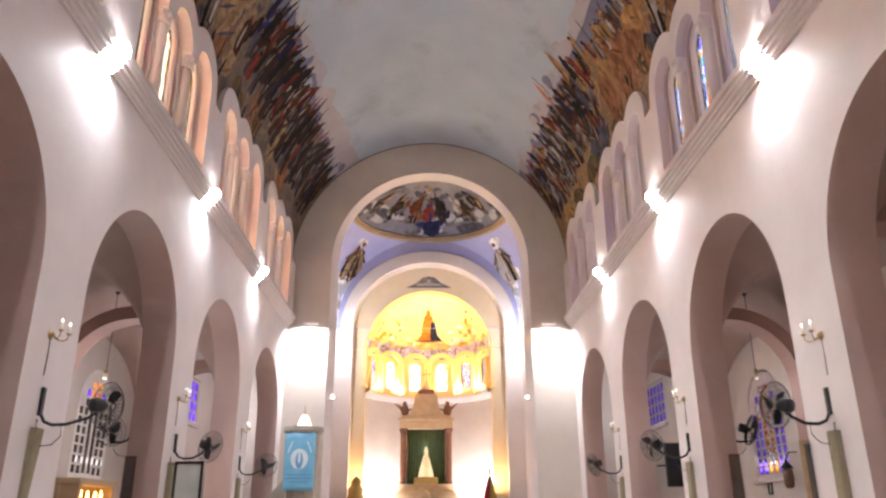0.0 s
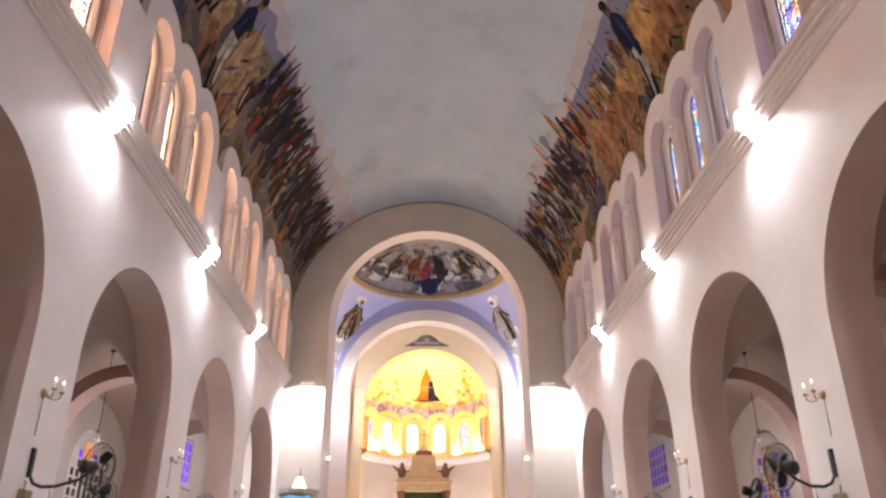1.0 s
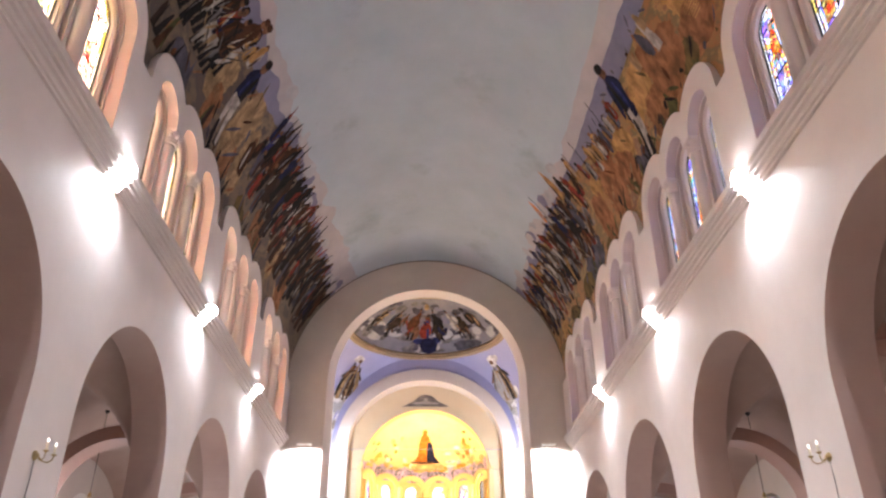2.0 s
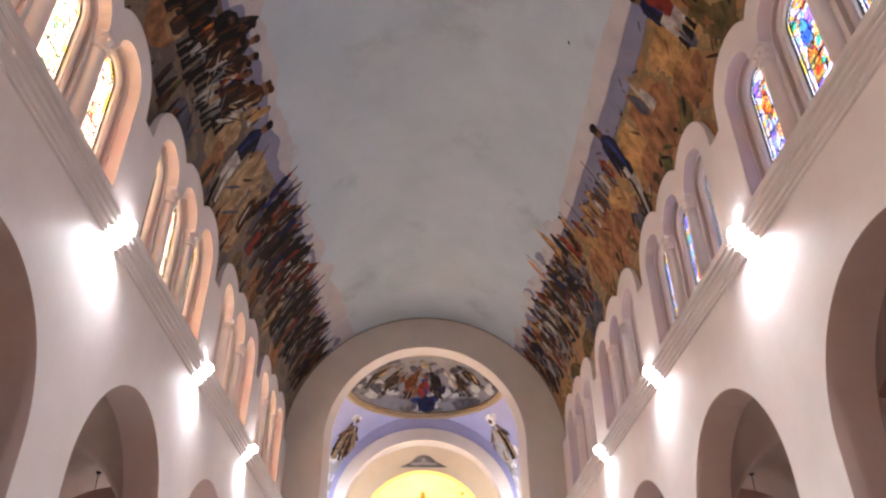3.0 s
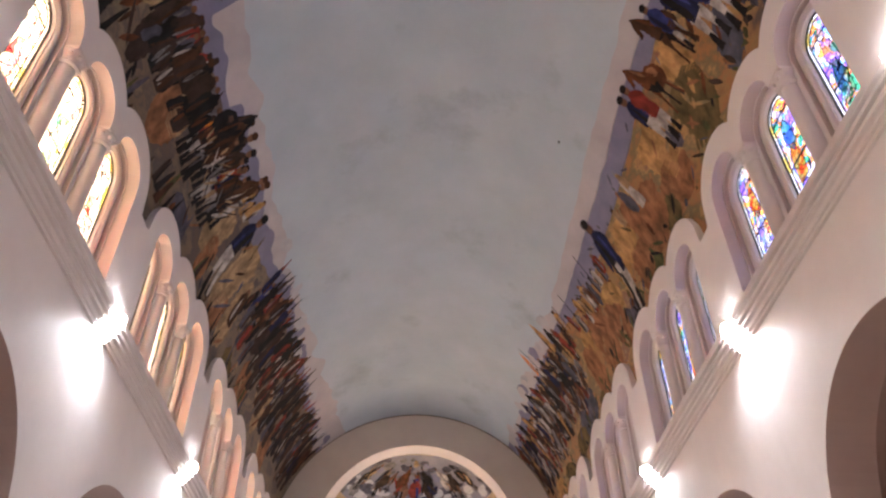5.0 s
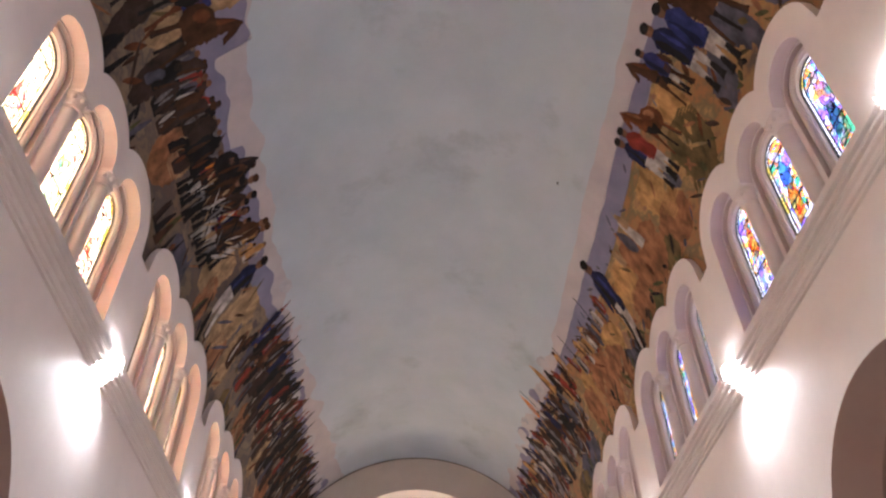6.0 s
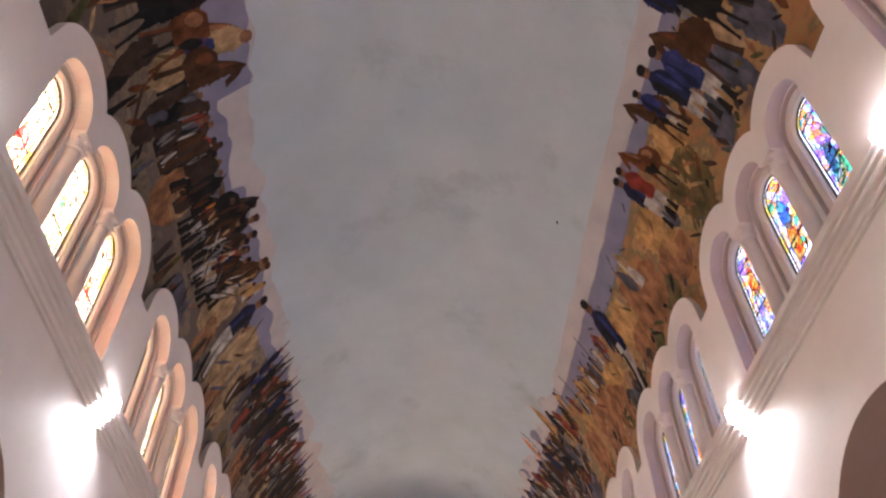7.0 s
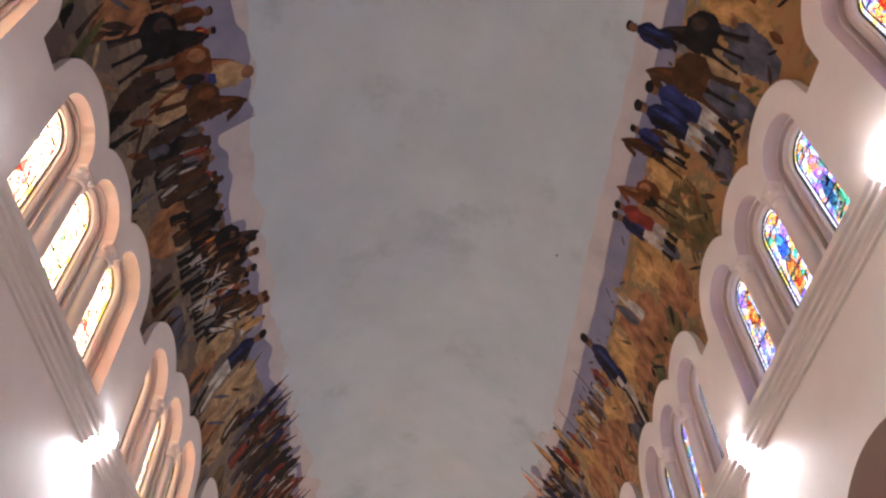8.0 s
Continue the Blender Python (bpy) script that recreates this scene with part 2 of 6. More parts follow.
ew = slab("wall_end", [[(-6.5, 0), (6.5, 0), (6.5, 19.5), (-6.5, 19.5)], arch(0, 4.1, 0.02, 11.76, n=48)], splay, CY0 - END, GREY, hole_mat=WHITE)
tagged(ew, "grey-beige plaster wall with a tall round arch", "wall", kind="structure")
for s in (-1, 1):
    o = part("wall_chancel_" + ("west" if s < 0 else "east"), box_bm(min(s * CW, s * (CW + 0.5)), max(s * CW, s * (CW + 0.5)), CY0, CY1 + 1.4, 0, 17.5), WHITE)
    tagged(o, "white plaster chancel wall", "wall", kind="structure")
a2 = slab("wall_chancel_arch", [[(-CW, 0), (CW, 0), (CW, 17.5), (-CW, 17.5)], arch(0, 3.95, 0.02, 11.05, n=48, rise=3.56)], lambda u, v, w: (u, CY1 + w, v), 0.8, WHITE, hole_mat=WHITE)
tagged(a2, "white plaster inner chancel arch", "wall", kind="structure")
# the edge of the opening is ochre: warm light put into its colour
a3 = slab("wall_apse_front", [[(-CW, 0), (CW, 0), (CW, 17.5), (-CW, 17.5)], arch(0, 3.3, 0.02, 10.05, n=48, rise=3.25)], lambda u, v, w: (u, CY1 + 0.8 + w, v), 0.6, CREAM, hole_mat=surface("apse_reveal_ochre", (0.66, 0.42, 0.18), (0.74, 0.5, 0.24), 0.8, 0.6))
tagged(a3, "cream plaster front of the apse", "wall", kind="structure")

bd = slab("trim_chancel_band", [arch(0, 4.55, 10.0, 11.12, n=48, rise=4.12), arch(0, 3.95, 10.0, 11.05, n=48, rise=3.56)], lambda u, v, w: (u, CY1 - 0.1 + w, v), 0.1, WHITE)
tagged(bd, "white plaster band round the inner chancel arch", "moulding", kind="structure")
ty = slab("wall_tympanum", [arch(0, 4.78, 11.0, 11.0, n=40, rise=5.5), arch(0, 4.0, 11.01, 11.19, n=40)], lambda u, v, w: (u, CY1 - 0.04 + w, v), 0.04, BLUE)
tagged(ty, "violet-blue painted wall over the inner arch", "wall", kind="structure")
CC = (CY0 + CY1) / 2
verts, faces = [], []
N, M = 96, 14
for i in range(N):
    a = 2 * math.pi * i / N
    ca, sa = math.cos(a), math.sin(a)
    edge = min(CW / max(abs(ca), 1e-6), 3.9 / max(abs(sa), 1e-6))
    for j in range(M + 1):
        r = 3.85 + (edge + 0.02 - 3.85) * j / M
        verts.append((r * ca, CC + r * sa, 11.1 + math.sqrt(max(0.0, 38.25 - r * r))))
for i in range(N):
    for j in range(M):
        q, p = i * (M + 1) + j, ((i + 1) % N) * (M + 1) + j
        faces.append((q, q + 1, p + 1, p))
pend = mesh_ob("ceiling_pendentives", verts, faces, BLUE, smooth=True)
tagged(pend, "violet-blue painted pendentives under a dome", "ceiling", kind="structure")
bm = bmesh.new()
DOME_R = 4.9
rings = []
for j in range(15):
    r = 3.85 * (1 - j / 15)
    z = 15.95 + math.sqrt(DOME_R ** 2 - r * r) - math.sqrt(DOME_R ** 2 - 3.85 ** 2)
    rings.append([bm.verts.new((r * math.cos(2 * math.pi * i / 64), CC + r * math.sin(2 * math.pi * i / 64), z)) for i in range(64)])
for a, b in zip(rings, rings[1:]):
    for i in range(64):
        bm.faces.new((a[i], a[(i + 1) % 64], b[(i + 1) % 64], b[i])).smooth = True
bm.faces.new(rings[-1])
DOME = surface("dome_mural_ground", (0.13, 0.13, 0.18), (0.21, 0.2, 0.25), 1.5, 0.6)
tagged(part("ceiling_dome", bm, DOME), "painted shallow dome with cloudy grey-violet ground", "ceiling", kind="structure")

# filler blocks added to stop sunlight leaking in beside the chancel
for s in (-1, 1):
    o = part("wall_sacristy_" + ("west" if s < 0 else "east"), box_bm(min(s * 5.3, s * 6.5), max(s * 5.3, s * 6.5), CY0, 37.2, 0, 9.3), AISLE)
    tagged(o, "plain plaster wall beside the chancel", "wall", kind="structure")

# ---- apse ----
AR, AY = 3.55, 39.4
verts, faces, index = [], [], []
NB = 60
prof = [(AR, z) for z in (0, 4, 8.0)] + [(AR * math.cos(radians(6 * k)), 10.2 + AR * math.sin(radians(6 * k))) for k in range(0, 16)]
for r, z in prof:
    for i in range(NB + 1):
        a = math.pi * i / NB
        verts.append((r * math.cos(a), AY + r * math.sin(a), z))
for j in range(len(prof) - 1):
    for i in range(NB):
        if j != 2:  # the window arcade stands in this gap
            q = j * (NB + 1) + i
            faces.append((q, q + 1, q + NB + 2, q + NB + 1))
            index.append(0 if j < 2 else 1)
ap = mesh_ob("wall_apse", verts, faces, [AISLE, GOLD], None, True, index)
tagged(ap, "curved apse wall with a golden painted half dome", "wall", kind="structure")

# ---- aisles ----
AW = 9.0
for s, side in ((-1, "west"), (1, "east")):
    y0, hw = (20.4, 1.05) if s < 0 else (20.3, 1.05)
    ra, rb = (28.2, 29.5) if s < 0 else (28.65, 31.15)
    o = slab("wall_aisle_" + side, [[(BACK, 0), (44, 0), (44, 9.6), (BACK, 9.6)], arch(y0, hw, 2.6, 4.42), [(ra, 5.05), (ra, 6.76), (rb, 6.76), (rb, 5.05)]], lambda u, v, w, s=s: (s * (AW + w), u, v), 0.35, AISLE)
    tagged(o, "pale plaster aisle wall", "wall", kind="structure")
    o = part("roof_aisle_" + side, box_bm(min(s * 6.5, s * 9.35), max(s * 6.5, s * 9.35), BACK, 44, 9.2, 9.4), AISLE)
    tagged(o, "plain lean-to roof over the aisle", "roof", kind="structure")
    o = part("wall_aisle_end_" + side, box_bm(min(s * 6.5, s * 9.0), max(s * 6.5, s * 9.0), 31.5, 31.8, 0, 9.4), AISLE)
    tagged(o, "pale plaster end wall of the aisle", "wall", kind="structure")

# ---- cornices, colonnettes and stained glass of the clerestory ----
CORNICE = [(5.69, 8.95), (5.69, 9.0), (5.64, 9.01), (5.64, 9.06), (5.63, 9.06), (5.63, 9.08), (5.56, 9.09), (5.56, 9.15), (5.59, 9.15), (5.59, 9.17), (5.51, 9.18), (5.51, 9.24), (5.54, 9.24), (5.54, 9.26), (5.45, 9.27), (5.45, 9.4), (5.76, 9.4), (5.76, 8.95)]
for s, side in ((-1, "west"), (1, "east")):
    cuts = [BACK] + PIERS + [END]
    for k in range(len(cuts) - 1):
        o = strip("trim_cornice_" + side, CORNICE, cuts[k] + 0.3, cuts[k + 1] - (0.3 if k < len(cuts) - 2 else 0.0), TRIM, s)
        tagged(o, "stepped pale plaster cornice under the windows", "cornice", kind="structure")
    o = part("trim_sill_" + side, box_bm(min(s * 5.56, s * 6.2), max(s * 5.56, s * 6.2), BACK, END, 9.27, 9.404), TRIM)
    tagged(o, "pale plaster window sill course", "sill", kind="structure")


def stained(name, stops, scale, lead=0.03, gain=1.0):
    """Leaded coloured glass: cells of colour between dark lead lines; light shines through it."""
    m = bpy.data.materials.new(name)
    m.use_nodes = True
    nt = m.node_tree
    nt.nodes.clear()
    out = nt.nodes.new("ShaderNodeOutputMaterial")
    geo = nt.nodes.new("ShaderNodeNewGeometry")
    vor = node(nt, "ShaderNodeTexVoronoi", Scale=scale)
    edge = node(nt, "ShaderNodeTexVoronoi", Scale=scale)
    edge.feature = "DISTANCE_TO_EDGE"
    patchy = node(nt, "ShaderNodeTexNoise", Scale=2.6, Detail=1.0)
    for n in (vor, edge, patchy):
        nt.links.new(geo.outputs["Position"], n.inputs["Vector"])
    sep = nt.nodes.new("ShaderNodeSeparateColor")
    nt.links.new(vor.outputs["Color"], sep.inputs[0])
    add = nt.nodes.new("ShaderNodeMath")
    add.operation = "MULTIPLY_ADD"
    nt.links.new(sep.outputs[0], add.inputs[0])
    add.inputs[1].default_value = 0.3
    sub = nt.nodes.new("ShaderNodeMath")
    sub.operation = "MULTIPLY_ADD"
    nt.links.new(patchy.outputs["Fac"], sub.inputs[0])
    sub.inputs[1].default_value, sub.inputs[2].default_value = 2.4, -0.85
    nt.links.new(sub.outputs[0], add.inputs[2])
    ramp = nt.nodes.new("ShaderNodeValToRGB")
    ramp.color_ramp.interpolation = "CONSTANT"
    el = ramp.color_ramp.elements
    while len(el) < len(stops):
        el.new(0.5)
    for i, c in enumerate(stops):
        el[i].position, el[i].color = i / len(stops), (*c, 1)
    nt.links.new(add.outputs[0], ramp.inputs["Fac"])
    cut = nt.nodes.new("ShaderNodeMath")
    cut.operation = "GREATER_THAN"
    cut.inputs[1].default_value = lead
    nt.links.new(edge.outputs["Distance"], cut.inputs[0])
    mix = nt.nodes.new("ShaderNodeMixRGB")
    mix.inputs[1].default_value = (0.01, 0.01, 0.01, 1)
    nt.links.new(cut.outputs[0], mix.inputs[0])
    nt.links.new(ramp.outputs["Color"], mix.inputs[2])
    tr = nt.nodes.new("ShaderNodeBsdfTranslucent")
    gl = node(nt, "ShaderNodeBsdfGlossy", Roughness=0.15)
    sh = nt.nodes.new("ShaderNodeMixShader")
    sh.inputs[0].default_value = 0.05
    nt.links.new(mix.outputs[0], tr.inputs["Color"])
    nt.links.new(tr.outputs[0], sh.inputs[1])
    nt.links.new(gl.outputs[0], sh.inputs[2])
    nt.links.new(sh.outputs[0], out.inputs["Surface"])
    return m


VIOLET, CLEAR, FLAME, SKYB, LEAF, RUBY, SUNY = (0.30, 0.14, 0.85), (0.95, 0.93, 0.95), (0.95, 0.38, 0.06), (0.15, 0.5, 0.9), (0.08, 0.45, 0.25), (0.8, 0.08, 0.1), (0.98, 0.75, 0.15)
GLASS_E = stained("stained_glass_cool", [VIOLET, (0.42, 0.22, 0.85), (0.18, 0.07, 0.55), SKYB, (0.7, 0.62, 0.95), CLEAR, (0.5, 0.3, 0.9), FLAME, SUNY, RUBY, FLAME, (0.1, 0.25, 0.6), LEAF], 10.0, 0.05)
GLASS_W = stained("stained_glass_warm", [CLEAR, (0.9, 0.9, 0.98), (0.98, 0.85, 0.6), CLEAR, (0.9, 0.5, 0.75), RUBY, (0.75, 0.95, 0.98), (0.3, 0.8, 0.85), FLAME, (0.85, 0.92, 0.98), (0.98, 0.8, 0.6), (0.55, 0.35, 0.9)], 9.0, 0.045)
GLASS_A = stained("stained_glass_apse", [CLEAR, (0.8, 0.75, 0.98), CLEAR, VIOLET, (0.98, 0.9, 0.8), RUBY, CLEAR, SUNY], 8.0)
BEAD = stained("stained_glass_bead", [CLEAR, (0.9, 0.85, 0.98), CLEAR, SUNY], 14.0, 0.01)
LEAD = paint("lead", (0.03, 0.03, 0.032), 0.5, 0.6)
STONE = surface("colonnette_plaster", (0.6, 0.52, 0.5), (0.68, 0.6, 0.57), 1.2, 0.6)

Z0, ZS, GR = SILL + 0.1, WIN_Z, GL_R


def window_parts(root, glass, r=GR, z0=Z0, zs=ZS):
    """Round-headed leaded window in the plane x = 0: outer lead frame, beaded border, three glass panels between bars."""
    inner = r - 0.09
    put = lambda u, v, w: (w - 0.02, u, v)
    slab("lead_frame", [arch(0, r, z0, zs), arch(0, r - 0.025, z0 + 0.025, zs)], put, 0.05, LEAD, parent=root)
    slab("inner_lead", [arch(0, inner, z0 + 0.09, zs), arch(0, inner - 0.015, z0 + 0.105, zs)], put, 0.04, LEAD, parent=root)
    pts, prev = arch(0, r - 0.055, z0 + 0.055, zs, n=14), None
    fine = []
    for a, b in zip(pts, pts[1:]):
        n = max(1, round(math.dist(a, b) / 0.1))
        fine += [(a[0] + (b[0] - a[0]) * i / n, a[1] + (b[1] - a[1]) * i / n) for i in range(n)]
    n = round((r - 0.055) * 2 / 0.1)
    fine += [(r - 0.055 - i * 0.1, z0 + 0.055) for i in range(n)]
    verts, faces = [], []
    for (u, v) in fine:
        q = len(verts)
        for du, dv in ((-1, -1), (1, -1), (1, 1), (-1, 1)):
            verts.append((0.0, u + du * 0.034, v + dv * 0.038))
        faces.append((q, q + 1, q + 2, q + 3))
    mesh_ob("bead_border", verts, faces, BEAD, root)
    top = zs + inner
    lo, step = z0 + 0.105, (zs - z0 - 0.105) / 2
    rr = inner - 0.015
    mesh_ob("glass_panel", [(0, -rr, lo), (0, rr, lo), (0, rr, lo + step - 0.01), (0, -rr, lo + step - 0.01)], [(0, 1, 2, 3)], glass, root)
    mesh_ob("glass_panel", [(0, -rr, lo + step + 0.01), (0, rr, lo + step + 0.01), (0, rr, zs - 0.01), (0, -rr, zs - 0.01)], [(0, 1, 2, 3)], glass, root)
    head = arch(0, rr, zs + 0.01, zs + 0.01, n=20)[1:-1]
    mesh_ob("glass_panel", [(0, u, v) for u, v in head], [tuple(range(len(head)))], glass, root)
    for z in (lo + step, zs):
        part("glazing_bar", box_bm(-0.02, 0.02, -rr, rr, z - 0.012, z + 0.012), LEAD, root)
    return root


ROBE_A = stained("stained_glass_amber_robe", [FLAME, SUNY, FLAME, RUBY, (0.95, 0.55, 0.1)], 13.0, 0.05)
HALO = stained("stained_glass_halo", [CLEAR, (0.95, 0.9, 0.98)], 6.0, 0.02)


def window_picture(root, side, upper, lower):
    """Plain leaded shapes set into the glass: a pale disc, a blue and an amber field, each in a lead line."""
    x = -0.012 * side
    for name, mat, pts in (
        ("glass_disc", HALO, [(0.12 * math.cos(a * math.pi / 10), ZS - 0.02 + 0.12 * math.sin(a * math.pi / 10)) for a in range(20)]),
        ("glass_field", upper, [(-0.2, ZS - 0.75), (0.02, ZS - 0.85), (0.2, ZS - 0.5), (0.14, ZS - 0.2), (-0.02, ZS - 0.14), (-0.16, ZS - 0.3)]),
        ("glass_field", lower, [(-0.12, ZS - 1.45), (0.26, ZS - 1.5), (0.24, ZS - 0.95), (0.1, ZS - 0.66), (-0.06, ZS - 0.72), (-0.16, ZS - 1.1)]),
    ):
        loop = [(x, u * 0.75, v) for u, v in pts]
        mesh_ob(name, loop, [tuple(range(len(pts)))], mat, root)
        part("lead_line", tube_bm(loop + loop[:1], 0.009, 5), LEAD, root)


ROBE_R = stained("stained_glass_rose", [(0.85, 0.35, 0.6), CLEAR, (0.6, 0.3, 0.85), (0.9, 0.55, 0.7), (0.7, 0.6, 0.95), CLEAR], 9.0, 0.04)
ROBE_G = stained("stained_glass_green", [LEAF, (0.1, 0.55, 0.5), (0.45, 0.7, 0.6), (0.06, 0.3, 0.25), (0.8, 0.85, 0.8)], 9.0, 0.05)
ROBE_T = stained("stained_glass_teal", [(0.1, 0.5, 0.75), SKYB, (0.05, 0.35, 0.6), (0.15, 0.65, 0.75)], 8.0, 0.03)
ROBE_P = stained("stained_glass_pale", [CLEAR, (0.75, 0.8, 0.98), CLEAR, (0.6, 0.5, 0.95), CLEAR], 9.0, 0.045)
PICTURES = {-1: (ROBE_R, ROBE_G), 0: (ROBE_T, ROBE_A), 1: (ROBE_A, ROBE_P)}
ROBE_C = stained("stained_glass_ruby", [RUBY, CLEAR, (0.95, 0.3, 0.4), CLEAR, RUBY, (0.98, 0.6, 0.3)], 9.0, 0.04)
ROBE_D = stained("stained_glass_sea", [(0.25, 0.75, 0.75), CLEAR, (0.5, 0.85, 0.9), (0.2, 0.6, 0.5), CLEAR], 9.0, 0.04)
WEST_PICTURES = {-1: (ROBE_P, ROBE_C), 0: (ROBE_D, ROBE_D), 1: (ROBE_P, ROBE_C)}
n_win = 0
for s, glass, label in ((-1, GLASS_W, "sunlit round-headed stained glass window in warm pale colours"), (1, GLASS_E, "round-headed stained glass window in violet, blue and orange")):
    made = {}
    for c in CBAYS:
        for k in (-1, 0, 1):
            n_win += 1
            m = pose(s * GLASS_X, c + k * WIN_SP, 0)
            kind = k
            if kind not in made:
                first = made[kind] = new("window_%d" % n_win)
                window_parts(first, glass)
                window_picture(first, s, *(PICTURES if s > 0 else WEST_PICTURES)[k])
                first.matrix_world = m
                tagged(first, label, "window", kind="structure")
            else:
                copy_thing(made[kind], m).name = "window_%d" % n_win

first = None
for s in (-1, 1):
    for c in CBAYS:
        for k in (-0.5, 0.5):
            m = pose(s * 5.78, c + k * WIN_SP, 0)
            if first is None:
                first = new("trim_colonnette")
                first.matrix_world = m
                part("base", lathe_bm([(0.21, 9.404), (0.21, 9.5), (0.19, 9.53), (0.2, 9.57), (0.17, 9.62)], 20), STONE, first)
                part("shaft", lathe_bm([(0.152, 9.6), (0.152, 11.3), (0.148, 11.42)], 20), STONE, first)
                part("neck_ring", lathe_bm([(0.16, 11.38), (0.195, 11.4), (0.195, 11.43), (0.16, 11.45)], 20), STONE, first)
                bm = lathe_bm([(0.16, 11.44), (0.165, 11.5), (0.19, 11.58), (0.23, 11.64), (0.235, 11.66)], 20)
                for q in range(8):  # leaf knobs round the bell
                    a = math.pi * (q + 0.5) / 4
                    bmesh.ops.create_icosphere(bm, subdivisions=1, radius=0.05, matrix=pose(0.2 * math.cos(a), 0.2 * math.sin(a), 11.58))
                part("capital", bm, STONE, first)
                part("abacus", box_bm(-0.2, 0.2, -0.215, 0.215, 11.66, 11.73, 0.012), STONE, first)
                tagged(first, "pale plaster colonnette with a small leafy capital", "column", kind="structure")
            else:
                copy_thing(first, m)
# roll mouldings round the window heads
first = None
for s in (-1, 1):
    for c in CBAYS:
        for k in (-1, 0, 1):
            m = pose(s * (ORDER + 0.12), c + k * WIN_SP, 0)
            if first is None:
                first = new("trim_window_roll")
                first.matrix_world = m
                part("inner_roll", tube_bm([(0, u, v) for u, v in arch(0, 0.49, SILL + 0.02, WIN_Z, n=24)], 0.06, 10), STONE, first)
                tagged(first, "pale plaster roll moulding round a window", "moulding", kind="structure")
            else:
                copy_thing(first, m)


# ---- painted murals: plain colour patches laid on the vault ----
def brush(name, c, spread=0.45, rough=0.85):
    """Brushed paint: light and dark strokes of one colour, drawn out one way."""
    m, nt, b = shade(name, rough)
    geo = nt.nodes.new("ShaderNodeNewGeometry")
    mp = nt.nodes.new("ShaderNodeMapping")
    mp.inputs["Scale"].default_value = (2.2, 3.2, 2.2)
    n1 = node(nt, "ShaderNodeTexNoise", Scale=1.2, Detail=4.0, Roughness=0.55, Distortion=0.3)
    nt.links.new(geo.outputs["Position"], mp.inputs["Vector"])
    nt.links.new(mp.outputs[0], n1.inputs["Vector"])
    ramp = nt.nodes.new("ShaderNodeValToRGB")
    el = ramp.color_ramp.elements
    el.new(0.5)
    for k, (p, f) in enumerate(((0.32, 1 - spread), (0.5, 1.0), (0.68, 1 + 1.3 * spread))):
        el[k].position, el[k].color = p, (*[min(1, v * f) for v in c], 1)
    nt.links.new(n1.outputs["Fac"], ramp.inputs["Fac"])
    nt.links.new(ramp.outputs["Color"], b.inputs["Base Color"])
    b.inputs["Specular IOR Level"].default_value = 0.2
    return m


PAL = {
    "ochre": (0.30, 0.165, 0.05), "brown": (0.0496, 0.0216, 0.0112), "dark": (0.0098, 0.0084, 0.0098), "umber": (0.0338, 0.021, 0.0165),
    "navy": (0.0096, 0.012, 0.044), "red": (0.18, 0.027, 0.0198), "rust": (0.1, 0.0336, 0.0144), "white": (0.34, 0.306, 0.289), "skin": (0.15, 0.075, 0.045),
    "green": (0.0638, 0.0638, 0.0272), "violet": (0.17, 0.165, 0.25), "sky": (0.36, 0.325, 0.35), "grey": (0.15, 0.14, 0.15), "tan": (0.28, 0.185, 0.105), "terra": (0.22, 0.1, 0.05), "sand": (0.34, 0.19, 0.075), "slate": (0.068, 0.064, 0.088), "olive": (0.1, 0.07, 0.03), "cloud": (0.44, 0.43, 0.47), "blue": (0.0225, 0.03, 0.12), "gold": (0.55, 0.36, 0.07), "orange": (0.55, 0.18, 0.03), "peach": (0.72, 0.45, 0.22), "lilac": (0.5, 0.45, 0.8), "mist": (0.72, 0.70, 0.74), "earth": (0.1, 0.07, 0.05),
}
PAINT = {k: brush("mural_" + k, c) for k, c in PAL.items()}
HUES = list(PAL)


def painted_ground(name, stops):
    """Broad brushed patches of several earth colours, drawn out along the nave."""
    m, nt, b = shade(name, 0.65)
    geo = nt.nodes.new("ShaderNodeNewGeometry")
    mp = nt.nodes.new("ShaderNodeMapping")
    mp.inputs["Scale"].default_value = (1.5, 0.9, 1.5)
    mp.inputs["Rotation"].default_value = (0.5, 0.0, 0.4)
    big = node(nt, "ShaderNodeTexNoise", Scale=0.8, Detail=5.0, Roughness=0.6, Distortion=0.0)
    nt.links.new(geo.outputs["Position"], mp.inputs["Vector"])
    nt.links.new(mp.outputs[0], big.inputs["Vector"])
    ramp = nt.nodes.new("ShaderNodeValToRGB")
    el = ramp.color_ramp.elements
    while len(el) < len(stops):
        el.new(0.5)
    for i, c in enumerate(stops):
        el[i].position, el[i].color = 0.3 + 0.4 * i / (len(stops) - 1), (*c, 1)
    nt.links.new(big.outputs["Fac"], ramp.inputs["Fac"])
    nt.links.new(ramp.outputs["Color"], b.inputs["Base Color"])
    return m


PAINT["sky"] = surface("mural_pale_sky", (0.35, 0.32, 0.35), (0.46, 0.42, 0.44), 0.9, 0.7, fine=30)
PAINT["violet"] = surface("mural_violet_hills", (0.13, 0.13, 0.21), (0.20, 0.19, 0.29), 1.3, 0.7, fine=30)
PAINT["cloud"] = surface("mural_cloud", (0.30, 0.30, 0.34), (0.46, 0.45, 0.49), 2.2, 0.7, fine=30)
